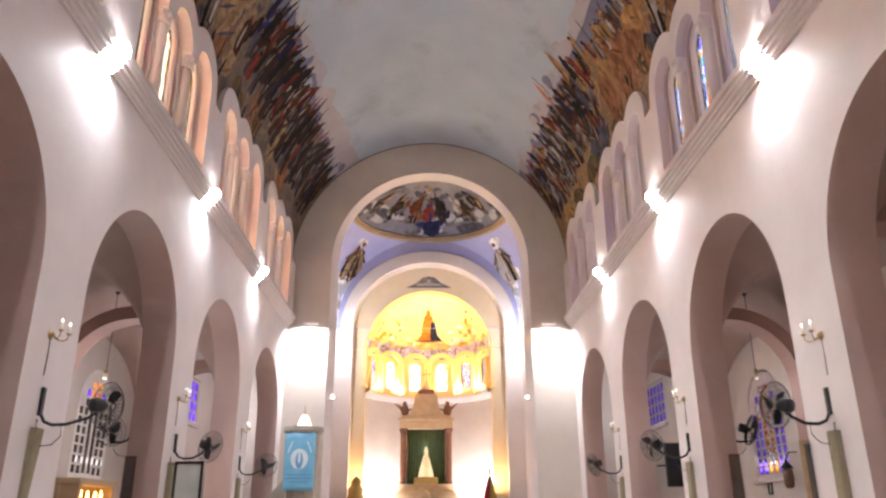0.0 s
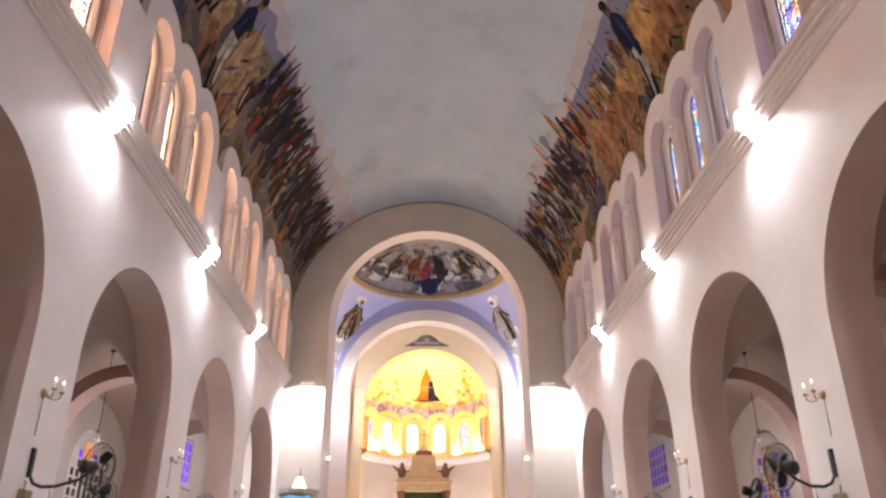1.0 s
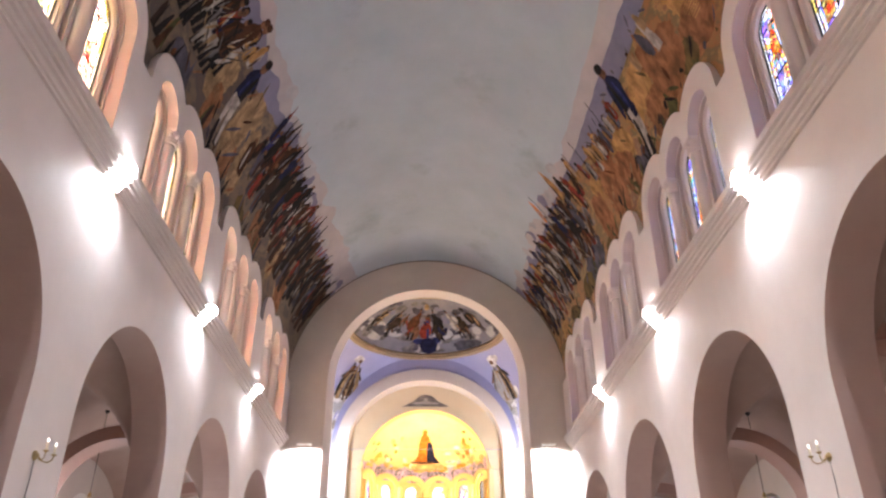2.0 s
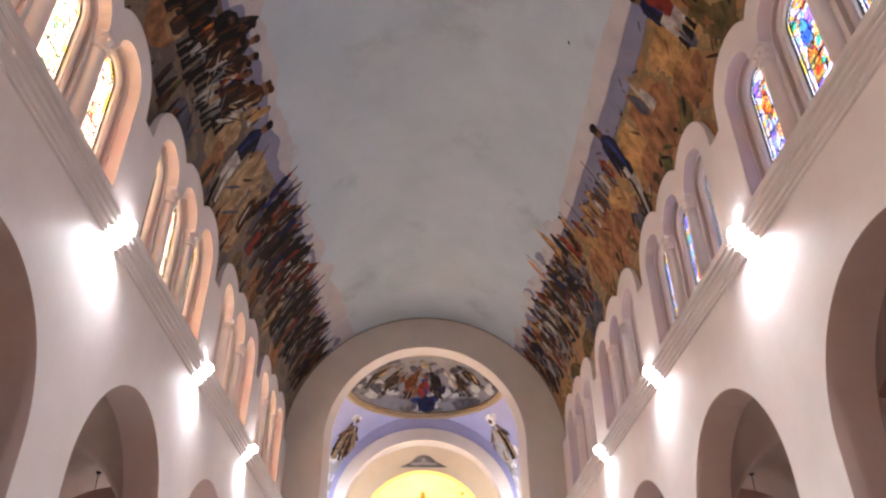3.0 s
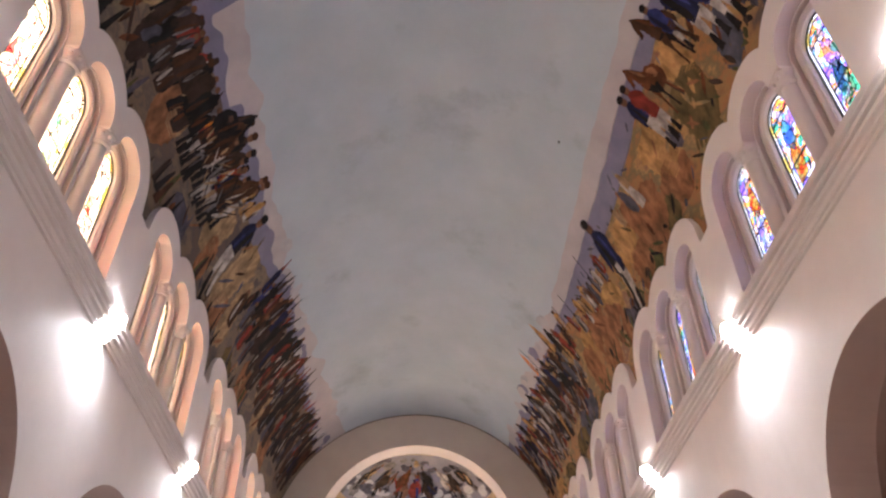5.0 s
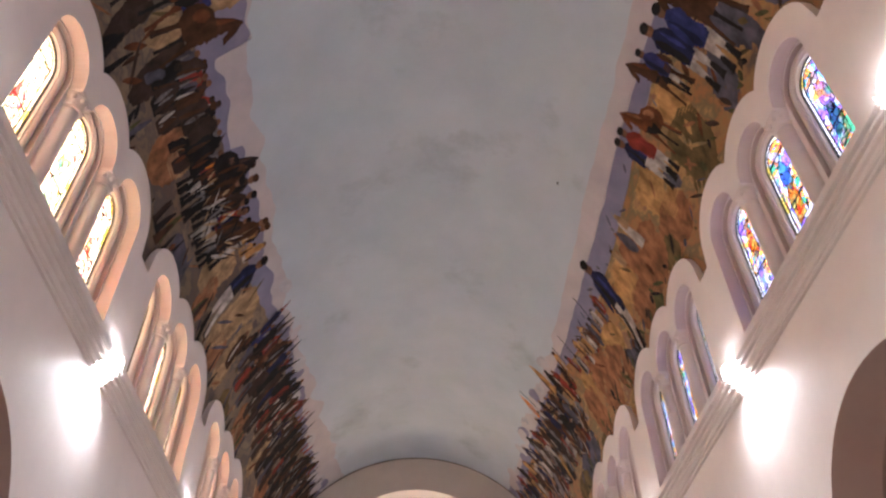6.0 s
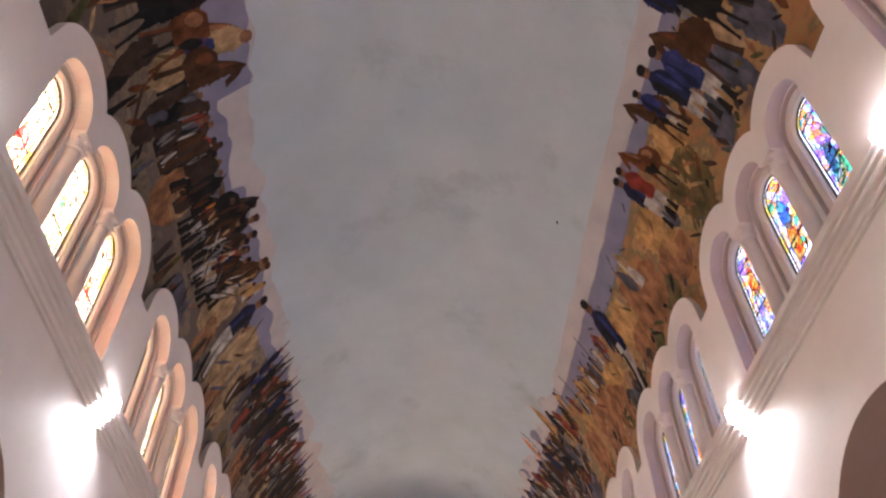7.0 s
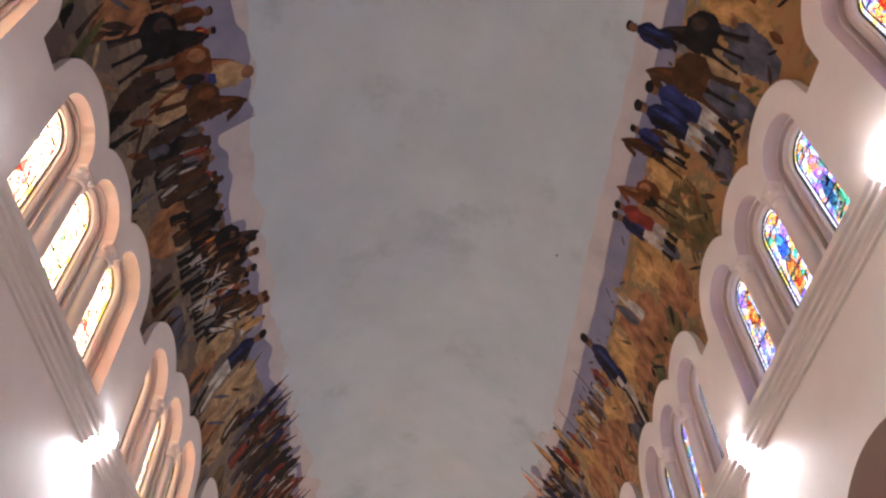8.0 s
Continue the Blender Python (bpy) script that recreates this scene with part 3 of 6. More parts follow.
PAINT["ochre"] = painted_ground("mural_ochre_plain", [(0.08, 0.05, 0.035), (0.2, 0.1, 0.04), (0.27, 0.15, 0.05), (0.3, 0.125, 0.04), (0.14, 0.105, 0.045), (0.36, 0.2, 0.07), (0.19, 0.08, 0.045), (0.28, 0.19, 0.1)])
PAINT["earth"] = painted_ground("mural_umber_ground", [(0.05, 0.037, 0.034), (0.09, 0.058, 0.042), (0.07, 0.051, 0.046), (0.16, 0.105, 0.064), (0.09, 0.064, 0.052), (0.2, 0.138, 0.085), (0.06, 0.045, 0.042)])


class Mural:
    """Collects patches; at(u, v, off) is the painted surface, off the gap in front of it."""

    def __init__(self, at):
        self.at, self.verts, self.faces, self.index, self.layer = at, [], [], [], 0

    def rows(self, rows, color, off=None):
        """A patch of rows (v, u_left, u_right), split so that it follows the curve."""
        if off is None:
            self.layer = (self.layer + 1) % 9
            off = 0.014 + 0.0035 * self.layer
        fine = [rows[0]]
        for a, b in zip(rows, rows[1:]):
            n = max(1, math.ceil(abs(b[0] - a[0]) / 0.2))
            for i in range(1, n + 1):
                fine.append(tuple(p + (q - p) * i / n for p, q in zip(a, b)))
        q = len(self.verts)
        cols = 1 + max(1, math.ceil(max(abs(r[2] - r[1]) for r in fine) / 0.3))
        for v, l, r in fine:
            for i in range(cols):
                self.verts.append(self.at(l + (r - l) * i / (cols - 1), v, off))
        for j in range(len(fine) - 1):
            for i in range(cols - 1):
                k = q + j * cols + i
                self.faces.append((k, k + 1, k + cols + 1, k + cols))
                self.index.append(HUES.index(color))

    def oval(self, u, v, ru, rv, color, lean=0.0, off=None):
        n = 8
        rows = []
        for i in range(n + 1):
            a = -math.pi / 2 + math.pi * i / n
            wob = 1 + 0.12 * math.sin(3.1 * i + 7 * u)
            rows.append((v + rv * math.sin(a), u + lean * rv * math.sin(a) - ru * math.cos(a) * wob - 0.01, u + lean * rv * math.sin(a) + ru * math.cos(a) * wob + 0.01))
        self.rows(rows, color, off)

    def form(self, u, v, h, w, color, lean=0.0, prof=(0.55, 0.95, 1.0, 0.85, 0.7, 0.3), off=None, bend=0.0):
        """A soft upright patch: half widths given at even heights and drawn as one smooth outline."""
        n = 4 * (len(prof) - 1)
        rows = []
        for i in range(n + 1):
            x = i / 4
            k = min(int(x), len(prof) - 2)
            p = [prof[max(0, min(len(prof) - 1, k + d))] for d in (-1, 0, 1, 2)]
            f = x - k
            r = p[1] + 0.5 * f * (p[2] - p[0] + f * (2 * p[0] - 5 * p[1] + 4 * p[2] - p[3] + f * (3 * (p[1] - p[2]) + p[3] - p[0])))
            q = i / n
            c = u + lean * q * h + bend * h * math.sin(math.pi * q)
            r = max(0.004, r * w * (1 + 0.05 * math.sin(2.7 * i + 9 * u)))
            rows.append((v + q * h, c - r, c + r * (1 + 0.08 * math.sin(1.9 * i + 5 * u))))
        self.rows(rows, color, off)

    def upright(self, u, v, h, coat, legs, cap, lean=0.0, rng=random):
        """An upright plain shape in soft brush patches: a split lower half, a broad upper one, a small knob on top."""
        w = h * 0.1
        for d in (-0.5, 0.5):
            o = d * w * rng.uniform(0.8, 1.5)
            self.form(u + o, v, 0.5 * h, w * 0.5, legs, lean - d * 0.1, (0.5, 0.55, 0.6, 0.85, 1.0, 0.9))
            self.form(u + o, v - 0.01 * h, 0.2 * h, w * 0.48, "dark", lean, (0.9, 0.7, 0.65, 0.6, 0.4))
        b = u + lean * 0.4 * h
        self.form(b, v + 0.38 * h, 0.47 * h, w, coat, lean, (0.75, 1.0, 0.85, 0.95, 1.2, 1.0, 0.4))
        dim = {"navy": "dark", "blue": "navy", "red": "brown", "white": "grey", "tan": "rust", "rust": "brown", "sand": "rust", "grey": "umber", "orange": "rust"}.get(coat, "dark")
        self.form(b + w * 0.5, v + 0.4 * h, 0.4 * h, w * 0.4, dim, lean, (0.5, 1.0, 0.8, 0.9, 0.4))
        self.form(b - w * 0.45, v + 0.48 * h, 0.3 * h, w * 0.22, {"navy": "blue", "dark": "umber", "brown": "rust", "red": "orange"}.get(coat, coat), lean, (0.3, 1.0, 0.8, 0.3))
        a = rng.choice((-1, 1))
        self.form(b + a * w * 1.1, v + 0.48 * h, 0.32 * h, w * 0.33, coat, lean - a * 0.16, (0.5, 0.9, 1.0, 0.9, 0.5))
        self.oval(u + lean * 0.9 * h, v + 0.9 * h, 0.05 * h, 0.06 * h, "skin")
        self.oval(u + lean * 0.96 * h, v + 0.955 * h, 0.055 * h, 0.045 * h, cap)

    def robed(self, u, v, h, color, rng, lean=0.0):
        """One stroke group of a crowd: a tapering patch with a lighter and a darker fold and a small knob."""
        w = h * rng.uniform(0.15, 0.23)
        self.form(u, v, 0.86 * h, w, color, lean, (0.8, 1.0, 0.9, 0.85, 1.0, 0.45), bend=rng.uniform(-0.04, 0.04))
        self.form(u + w * 0.5, v + 0.05 * h, 0.7 * h, w * 0.3, rng.choice(["dark", "umber", "brown"]), lean, (0.6, 1.0, 0.7, 0.3))
        self.form(u - w * 0.4, v + 0.1 * h, 0.6 * h, w * 0.26, rng.choice([color, color, "grey", "rust", "brown", "white"]), lean, (0.3, 1.0, 0.7, 0.2))
        self.oval(u + lean * 0.9 * h, v + 0.9 * h, 0.055 * h + 0.02, 0.06 * h + 0.02, rng.choice(["skin", "skin", "dark", "umber", "brown"]))

    def beast(self, u, v, size, color, face=1):
        """A plain mass on four tapering strokes with a raised slanting end, seen nearly end on."""
        lit = {"brown": "rust", "umber": "brown", "rust": "terra", "dark": "umber"}.get(color, color)
        for d, q, tilt in ((-0.16, "umber", 0.12), (0.02, "dark", 0.05), (-0.2, color, 0.2), (0.2, color, -0.1)):
            self.form(u + face * d * size, v + 0.1 * abs(d) * size, 0.58 * size, 0.055 * size, q, tilt * face, (0.42, 0.3, 0.42, 0.4, 0.9, 1.3), bend=0.03 * face)
        self.form(u - face * 0.04 * size, v + 0.42 * size, 0.46 * size, 0.23 * size, color, 0.15 * face, (0.5, 0.92, 1.0, 0.95, 0.5))
        self.form(u - face * 0.1 * size, v + 0.6 * size, 0.22 * size, 0.08 * size, lit, 0.2 * face, (0.3, 0.9, 1.0, 0.4))
        self.form(u + face * 0.12 * size, v + 0.46 * size, 0.3 * size, 0.06 * size, "dark", 0.2 * face, (0.3, 0.9, 1.0, 0.4))
        self.form(u + face * 0.08 * size, v + 0.66 * size, 0.56 * size, 0.115 * size, color, 0.2 * face, (1.3, 1.2, 0.95, 0.75, 0.55, 0.15))
        self.form(u + face * 0.06 * size, v + 0.8 * size, 0.32 * size, 0.03 * size, lit, 0.22 * face, (0.3, 1.0, 0.8, 0.3))
        self.form(u + face * 0.33 * size, v + 0.92 * size, 0.26 * size, 0.055 * size, color, -0.55 * face, (0.8, 0.8, 1.0, 1.0, 0.5))

    def build(self, name, label):
        ob = mesh_ob(name, self.verts, self.faces, [PAINT[k] for k in HUES], None, True, self.index)
        return tagged(ob, label, "mural", kind="structure")


def vault_side(s):
    return lambda y, v, off: (s * (VR - off) * math.cos(v / VR), y, VZ + (VR - off) * math.sin(v / VR))


def arc(e):
    return radians(e) * VR


def wave(y, k, amp):
    return amp * noise.fractal((y * 1.1, k * 7.3, 0.5), 1.0, 2.0, 2)


def ground_band(m, s, y0, y1, low, high, color, off=0.009, step=0.1):
    n = int((y1 - y0) / step)
    q = len(m.verts)
    rows = 14
    for i in range(n + 1):
        y = y0 + (y1 - y0) * i / n
        a, b = low(y), high(y)
        c = max(a, arc(12.5))
        for j in range(rows + 1):
            m.verts.append(m.at(y, a if j == 0 else c + (b - c) * (j - 1) / (rows - 1), off))
    for i in range(n):
        for j in range(rows):
            k = q + i * (rows + 1) + j
            m.faces.append((k, k + 1, k + rows + 2, k + rows + 1))
            m.index.append(HUES.index(color))


def low_edge(y):
    return VR * math.asin((scallop(y, SC_R - 0.1) - VZ) / VR)


def dabs(m, rng, count, y0, y1, e0, e1, colors, long=0.5, wide=0.06, off=0.0125):
    """Loose brush dabs that follow the slope of the ground."""
    for i in range(count):
        y, v, h = rng.uniform(y0, y1), arc(rng.uniform(e0, e1)), rng.uniform(0.4, 1.0) * long
        m.form(y, v, h, rng.uniform(0.4, 1.0) * wide, rng.choice(colors), rng.uniform(-1.2, 1.2), (0.2, 0.8, 1.0, 0.8, 0.15), off + 0.000006 * i)


def fields(m, rng, spots, off=0.0106):
    """Broad patches of ground colour: y, elevation, half length, half height, colour."""
    for i, (y, e, ru, rv, c) in enumerate(spots):
        for k in range(3):
            m.form(y + rng.uniform(-0.4, 0.4) * ru, arc(e) - rv * rng.uniform(0.7, 1.0), rv * rng.uniform(1.4, 2.0), ru * rng.uniform(0.6, 0.9), c, rng.uniform(-0.3, 0.3), (0.3, 0.8, 1.0, 0.9, 0.95, 0.4), off + 0.00004 * i + 0.00001 * k)


rng = random.Random(11)
# east side: ochre plain, violet hills, uniformed and mounted shapes, a dense crowd towards the altar
me = Mural(vault_side(1))
he = lambda y: arc(36.5 - max(0, min(2.5, (y - 9) * 0.5)) + max(0, min(8, (y - 17.5) * 2.2))) + wave(y, 1, 0.07)
hv = lambda y: arc(40.5 + max(0, (y - 17.5) * 0.55)) + wave(y, 2, 0.06)
hs = lambda y: arc(45.6 + max(0, (y - 20) * 0.32)) + wave(y, 3, 0.08 if y < 18 else 0.22)
ground_band(me, 1, BACK, END, low_edge, he, "ochre")
ground_band(me, 1, BACK, END, he, hv, "violet", 0.0092)
ground_band(me, 1, BACK, END, hv, hs, "sky", 0.0094)
fields(me, rng, ((5.2, 24, 0.5, 0.8, "sand"), (6.2, 24, 0.35, 0.5, "tan"), (6.6, 20, 0.3, 0.9, "slate"), (5.6, 18, 0.3, 0.7, "slate"), (7.9, 19, 0.4, 0.6, "slate"), (8.9, 29, 0.5, 0.7, "sand"), (9.5, 20, 0.8, 0.8, "olive"), (10.9, 27, 0.6, 0.8, "sand"), (11.4, 19, 0.7, 0.6, "terra"), (12.2, 16, 0.5, 0.4, "olive"), (12.9, 23, 0.8, 0.9, "terra"), (13.6, 16, 0.5, 0.4, "green"), (14.2, 27, 0.6, 0.6, "sand"), (14.3, 18, 0.5, 0.6, "terra"), (15.0, 25, 0.5, 0.5, "sand"), (15.9, 14, 0.3, 0.6, "slate"), (16.4, 26, 0.6, 0.6, "sand"), (16.8, 19, 0.5, 0.8, "terra"), (17.9, 21, 0.9, 1.0, "terra"), (18.6, 27, 0.7, 0.5, "sand"), (19.6, 20, 0.5, 0.8, "terra"), (19.9, 14, 0.6, 0.3, "olive"), (21.8, 17, 1.0, 0.6, "slate"), (23.2, 14, 0.9, 0.5, "olive"), (25.5, 14, 0.8, 0.5, "olive"), (27.6, 15, 0.7, 0.5, "sand")))
dabs(me, rng, 70, 4, 20, 12, 32, ["ochre", "terra", "terra", "ochre", "olive", "rust", "terra", "sand"], 0.5, 0.11)
dabs(me, rng, 110, 4, 29, 11, 17, ["green", "dark", "umber", "olive", "slate", "green"], 0.4, 0.09, 0.0134)
dabs(me, rng, 40, 5, 18, 33.5, 37, ["slate", "green", "violet", "grey"], 0.25, 0.06, 0.0138)
for y, e, h, w, lean in ((5.7, 19, 1.0, 0.16, -0.2), (6.9, 19, 1.2, 0.2, -0.1), (7.6, 16, 1.0, 0.2, -0.1), (13.0, 26.5, 0.8, 0.16, 0.1), (13.05, 27, 0.6, 0.14, 0.1), (15.9, 29, 0.7, 0.12, 0), (17.0, 27.5, 0.7, 0.12, 0), (10.4, 21, 0.6, 0.2, 0.2)):
    me.form(y, arc(e), h, w, "slate", lean, (0.4, 0.9, 1.0, 0.8, 0.3), 0.0139)
for y, e, z, c, f in ((2.9, 22, 1.7, "brown", -1), (4.5, 22, 1.7, "rust", 1), (5.75, 21, 1.75, "dark", 1), (6.6, 19.5, 1.95, "brown", 1), (8.4, 26, 1.55, "brown", 1), (9.6, 25, 1.5, "rust", 1)):
    me.beast(y, arc(e), z * 0.95, c, f)
for y, f, h, c in ((2.6, 26, 2.0, "navy"), (3.9, 26, 2.0, "blue"), (6.2, 31, 1.75, "navy"), (7.25, 18, 2.35, "blue"), (7.75, 20, 2.3, "navy"), (8.3, 27, 1.55, "blue"), (10.2, 23, 1.9, "red"), (10.5, 22.5, 1.95, "navy")):
    me.upright(y, arc(f), h, c, "white" if 7 < y else "grey", "dark", 0.0 if y < 10 else 0.06, rng)
me.form(12.66, arc(25.5), 0.95, 0.16, "white", 0.05, (0.9, 1.0, 0.8, 0.7, 0.4))
me.form(12.62, arc(31.5), 0.5, 0.12, "tan", 0.0, (0.9, 1.0, 0.8, 0.4))
me.form(13.72, arc(28.5), 0.55, 0.13, "tan", 0.0, (0.8, 1.0, 0.8, 0.5))
me.form(13.76, arc(32), 0.3, 0.09, "brown", 0.0, (0.8, 1.0, 0.5))
me.upright(15.35, arc(13.5), 2.95, "navy", "white", "dark", -0.16, rng)
me.form(15.32, arc(13.5), 1.45, 0.1, "white", -0.1, (0.4, 0.6, 0.8, 1.0, 1.0), 0.0485)
me.form(15.44, arc(13.2), 1.2, 0.07, "dark", -0.16, (0.8, 0.7, 0.8, 1.0, 0.6), 0.0488)
me.form(15.1, arc(30), 0.55, 0.13, "navy", -0.2, (0.6, 1.0, 0.9, 0.4))
for i in range(22):
    y = rng.uniform(15.7, 19.8)
    me.robed(y, arc(rng.uniform(27.5, 31.5) + (y - 15.7) * 0.4), rng.uniform(0.55, 0.85), rng.choice(["red", "white", "tan", "rust", "grey", "sand", "slate", "red"]), rng, rng.uniform(-0.15, 0.1))
for tier, (e, n) in enumerate(((37, 32), (33.5, 32), (30, 34), (26.5, 34), (23.5, 30), (21, 22))):
    for i in range(n):
        y = 19.4 + 9.9 * (i + rng.uniform(0, 1)) / n + 0.35 * tier * (1 - i / n)
        me.robed(min(y, 29.2), arc(e + rng.uniform(-1.6, 1.2) - (0 if y > 22 else 1.5)), rng.uniform(0.6, 1.0), rng.choice(["brown", "red", "navy", "dark", "umber", "rust", "grey", "slate", "dark", "white", "dark", "sand", "umber", "brown", "navy", "white", "red"]), rng, rng.uniform(-0.35, 0.2))
dabs(me, rng, 70, 20, 29, 19, 27, ["white", "grey", "tan", "white", "umber"], 0.55, 0.035, 0.049)
me.form(20.95, arc(39), 1.25, 0.16, "sand", -0.28, (0.7, 1.0, 0.9, 0.6, 0.1))
me.form(21.05, arc(39.5), 0.9, 0.05, "brown", -0.28, (0.7, 1.0, 0.6, 0.1), 0.05)
me.form(23.0, arc(43), 0.95, 0.12, "orange", -0.45, (0.6, 1.0, 0.8, 0.1))
for y, e in ((16.6, 33.5), (18.6, 35), (19.3, 36), (22.6, 44), (15.2, 33)):
    me.form(y, arc(e), 0.9, 0.018, "umber", -0.3, (1, 1, 1, 1))
for i in range(26):
    me.form(rng.uniform(20, 29.3), arc(rng.uniform(42.5, 45.5)), rng.uniform(0.3, 0.6), rng.uniform(0.15, 0.35), rng.choice(["violet", "sky", "cloud", "sky"]), rng.uniform(-0.5, 0.3), (0.4, 0.9, 1.0, 0.5), 0.0128 + 0.00005 * i)
me.build("mural_east", "painted mural of an ochre plain with a crowd")

# west side: dark brown ground, mounted shapes, dense dark crowd
mw = Mural(vault_side(-1))
we = lambda y: arc(36 + max(0, min(6, (y - 15) * 1.5))) + wave(y, 11, 0.2)
wv = lambda y: arc(42.5 + (6 if y < 8.6 else -3 if y < 11 else 0) + min(3.5, max(0, y - 16) * 0.6)) + wave(y, 12, 0.35)
ws = lambda y: arc(46 + max(0, 10 - y) * 1.1 + max(0, (y - 17)) * 0.8) + wave(y, 13, 0.3)
ground_band(mw, -1, BACK, END, low_edge, we, "earth")
ground_band(mw, -1, BACK, END, we, wv, "violet", 0.0092)
ground_band(mw, -1, BACK, END, wv, ws, "sky", 0.0094)
fields(mw, rng, ((4.6, 26, 0.5, 0.9, "tan"), (5.6, 24, 0.4, 0.9, "terra"), (7.0, 21, 0.3, 0.8, "umber"), (7.4, 29, 0.35, 0.5, "tan"), (8.3, 24, 0.4, 0.9, "umber"), (8.9, 30, 0.4, 0.5, "tan"), (9.9, 20, 0.5, 0.7, "terra"), (10.3, 25, 0.4, 0.5, "tan"), (12.4, 15, 0.5, 0.4, "slate"), (13.9, 27, 0.5, 0.9, "tan"), (14.4, 19, 0.4, 0.6, "terra"), (15.9, 27, 0.6, 1.2, "tan"), (16.3, 18, 0.5, 0.6, "terra"), (17.2, 22, 0.5, 1.0, "tan"), (18.6, 15, 0.5, 0.5, "olive"), (20.5, 18, 0.6, 0.7, "terra"), (22.6, 22, 0.5, 0.8, "tan"), (25.0, 18, 0.6, 0.8, "terra")))
dabs(mw, rng, 70, 4, 29, 12, 34, ["brown", "umber", "terra", "dark", "rust", "tan", "olive", "slate"], 0.7, 0.09)
for i in range(70):  # dark trunks and shrubs along the foot
    b = CBAYS[3] + 5.96 * rng.choice((-1, 0, 1, 2)) + rng.choice((-3.0, -1.2, 0.9)) + rng.gauss(0, 0.4)
    mw.form(b, 0.85, rng.uniform(0.5, 1.3), rng.uniform(0.06, 0.16), rng.choice(["dark", "dark", "umber", "brown", "slate", "green"]), rng.uniform(-0.3, 0.3), (1.0, 0.9, 0.6, 0.5, 0.2))
for y, e, z, c, f in ((3.4, 25, 1.9, "brown", 1), (4.9, 26, 1.8, "umber", 1), (6.1, 18, 1.9, "dark", 1), (6.9, 24, 1.9, "rust", 1), (7.75, 25, 1.85, "brown", 1), (11.3, 26, 1.6, "dark", 1)):
    mw.beast(y, arc(e), z, c, f)
mw.form(7.35, arc(38), 1.0, 0.27, "tan", 0.1, (0.7, 1.0, 0.95, 1.0, 0.5))
mw.form(7.3, arc(34), 0.7, 0.2, "blue", 0.1, (0.7, 1.0, 0.9, 0.5))
mw.oval(7.48, arc(48.2), 0.13, 0.15, "skin")
for y, f, h, c in ((5.5, 30, 1.3, "red"), (5.9, 29, 1.4, "rust"), (6.3, 30, 1.3, "red"), (4.2, 28, 1.6, "navy")):
    mw.upright(y, arc(f), h, c, "brown", "dark", 0.08, rng)
for i in range(26):
    y = 8.3 + 2.6 * i / 26
    mw.robed(y, arc(rng.uniform(26, 29)), rng.uniform(0.75, 1.05), rng.choice(["navy", "red", "dark", "umber", "brown", "grey", "slate"]), rng, rng.uniform(0.0, 0.25))
for i in range(16):
    mw.robed(rng.uniform(8.0, 10.6), arc(rng.uniform(19, 25)), rng.uniform(0.6, 0.95), rng.choice(["dark", "slate", "umber", "dark"]), rng, rng.uniform(-0.1, 0.4))
for i in range(15):
    y = 10.9 + 0.19 * i
    mw.upright(y, arc(rng.uniform(20, 25)), rng.uniform(1.8, 2.15), rng.choice(["dark", "navy", "dark", "brown", "brown", "red", "umber"]), rng.choice(["white", "grey", "tan", "dark"]), rng.choice(["dark", "brown"]), rng.uniform(0.12, 0.3), rng)
dabs(mw, rng, 30, 11, 13.6, 24, 33, ["white", "grey", "tan", "dark", "dark"], 0.6, 0.05, 0.0485)
for i in range(9):
    mw.robed(rng.uniform(13.6, 14.6), arc(rng.uniform(34, 36)), rng.uniform(0.5, 0.75), rng.choice(["tan", "sand", "grey", "white"]), rng, 0.1)
mw.upright(15.25, arc(16), 2.7, "navy", "white", "dark", -0.12, rng)
for tier, (e, n) in enumerate(((35.5, 28), (32, 28), (28, 28), (24, 26), (20, 20))):
    for i in range(n):
        y = 17.3 + 11.9 * (i + rng.uniform(0, 1)) / n
        mw.robed(min(y, 29.2), arc(e + rng.uniform(-1.5, 1.5)), rng.uniform(0.8, 1.2), rng.choice(["brown", "red", "navy", "dark", "umber", "dark", "dark", "umber", "brown", "slate", "dark"]), rng, rng.uniform(-0.3, 0.15))
for i in range(34):  # raised strokes above the crowd
    y = 17.4 + 11.6 * i / 34 + rng.uniform(-0.15, 0.15)
    mw.form(y, arc(rng.uniform(40, 42)), rng.uniform(0.4, 0.8), rng.uniform(0.04, 0.07), rng.choice(["skin", "brown", "dark", "umber", "red"]), rng.uniform(-0.5, 0.2), (0.9, 1.0, 0.8, 0.6, 0.3))
mw.form(17.85, arc(29), 1.2, 0.25, "blue", -0.1, (0.5, 0.9, 1.0, 0.8, 0.3))
for i in range(24):
    mw.form(rng.uniform(16, 29.3), arc(rng.uniform(41, 45)), rng.uniform(0.3, 0.6), rng.uniform(0.12, 0.35), rng.choice(["violet", "sky", "cloud", "violet"]), rng.uniform(-0.5, 0.3), (0.4, 0.9, 1.0, 0.5), 0.0128 + 0.00005 * i)
mw.build("mural_west", "dark painted mural of horses and a marching crowd")


# ---- dome, pendentives and apse paintings ----
def dome_at(u, v, off):
    r, a = 3.8 - 1.15 * v, u / 2.9
    z = 15.95 + math.sqrt(DOME_R ** 2 - r * r) - math.sqrt(DOME_R ** 2 - 3.85 ** 2)
    return (r * math.sin(a), CC + r * math.cos(a), z - off * 2 - 0.02)


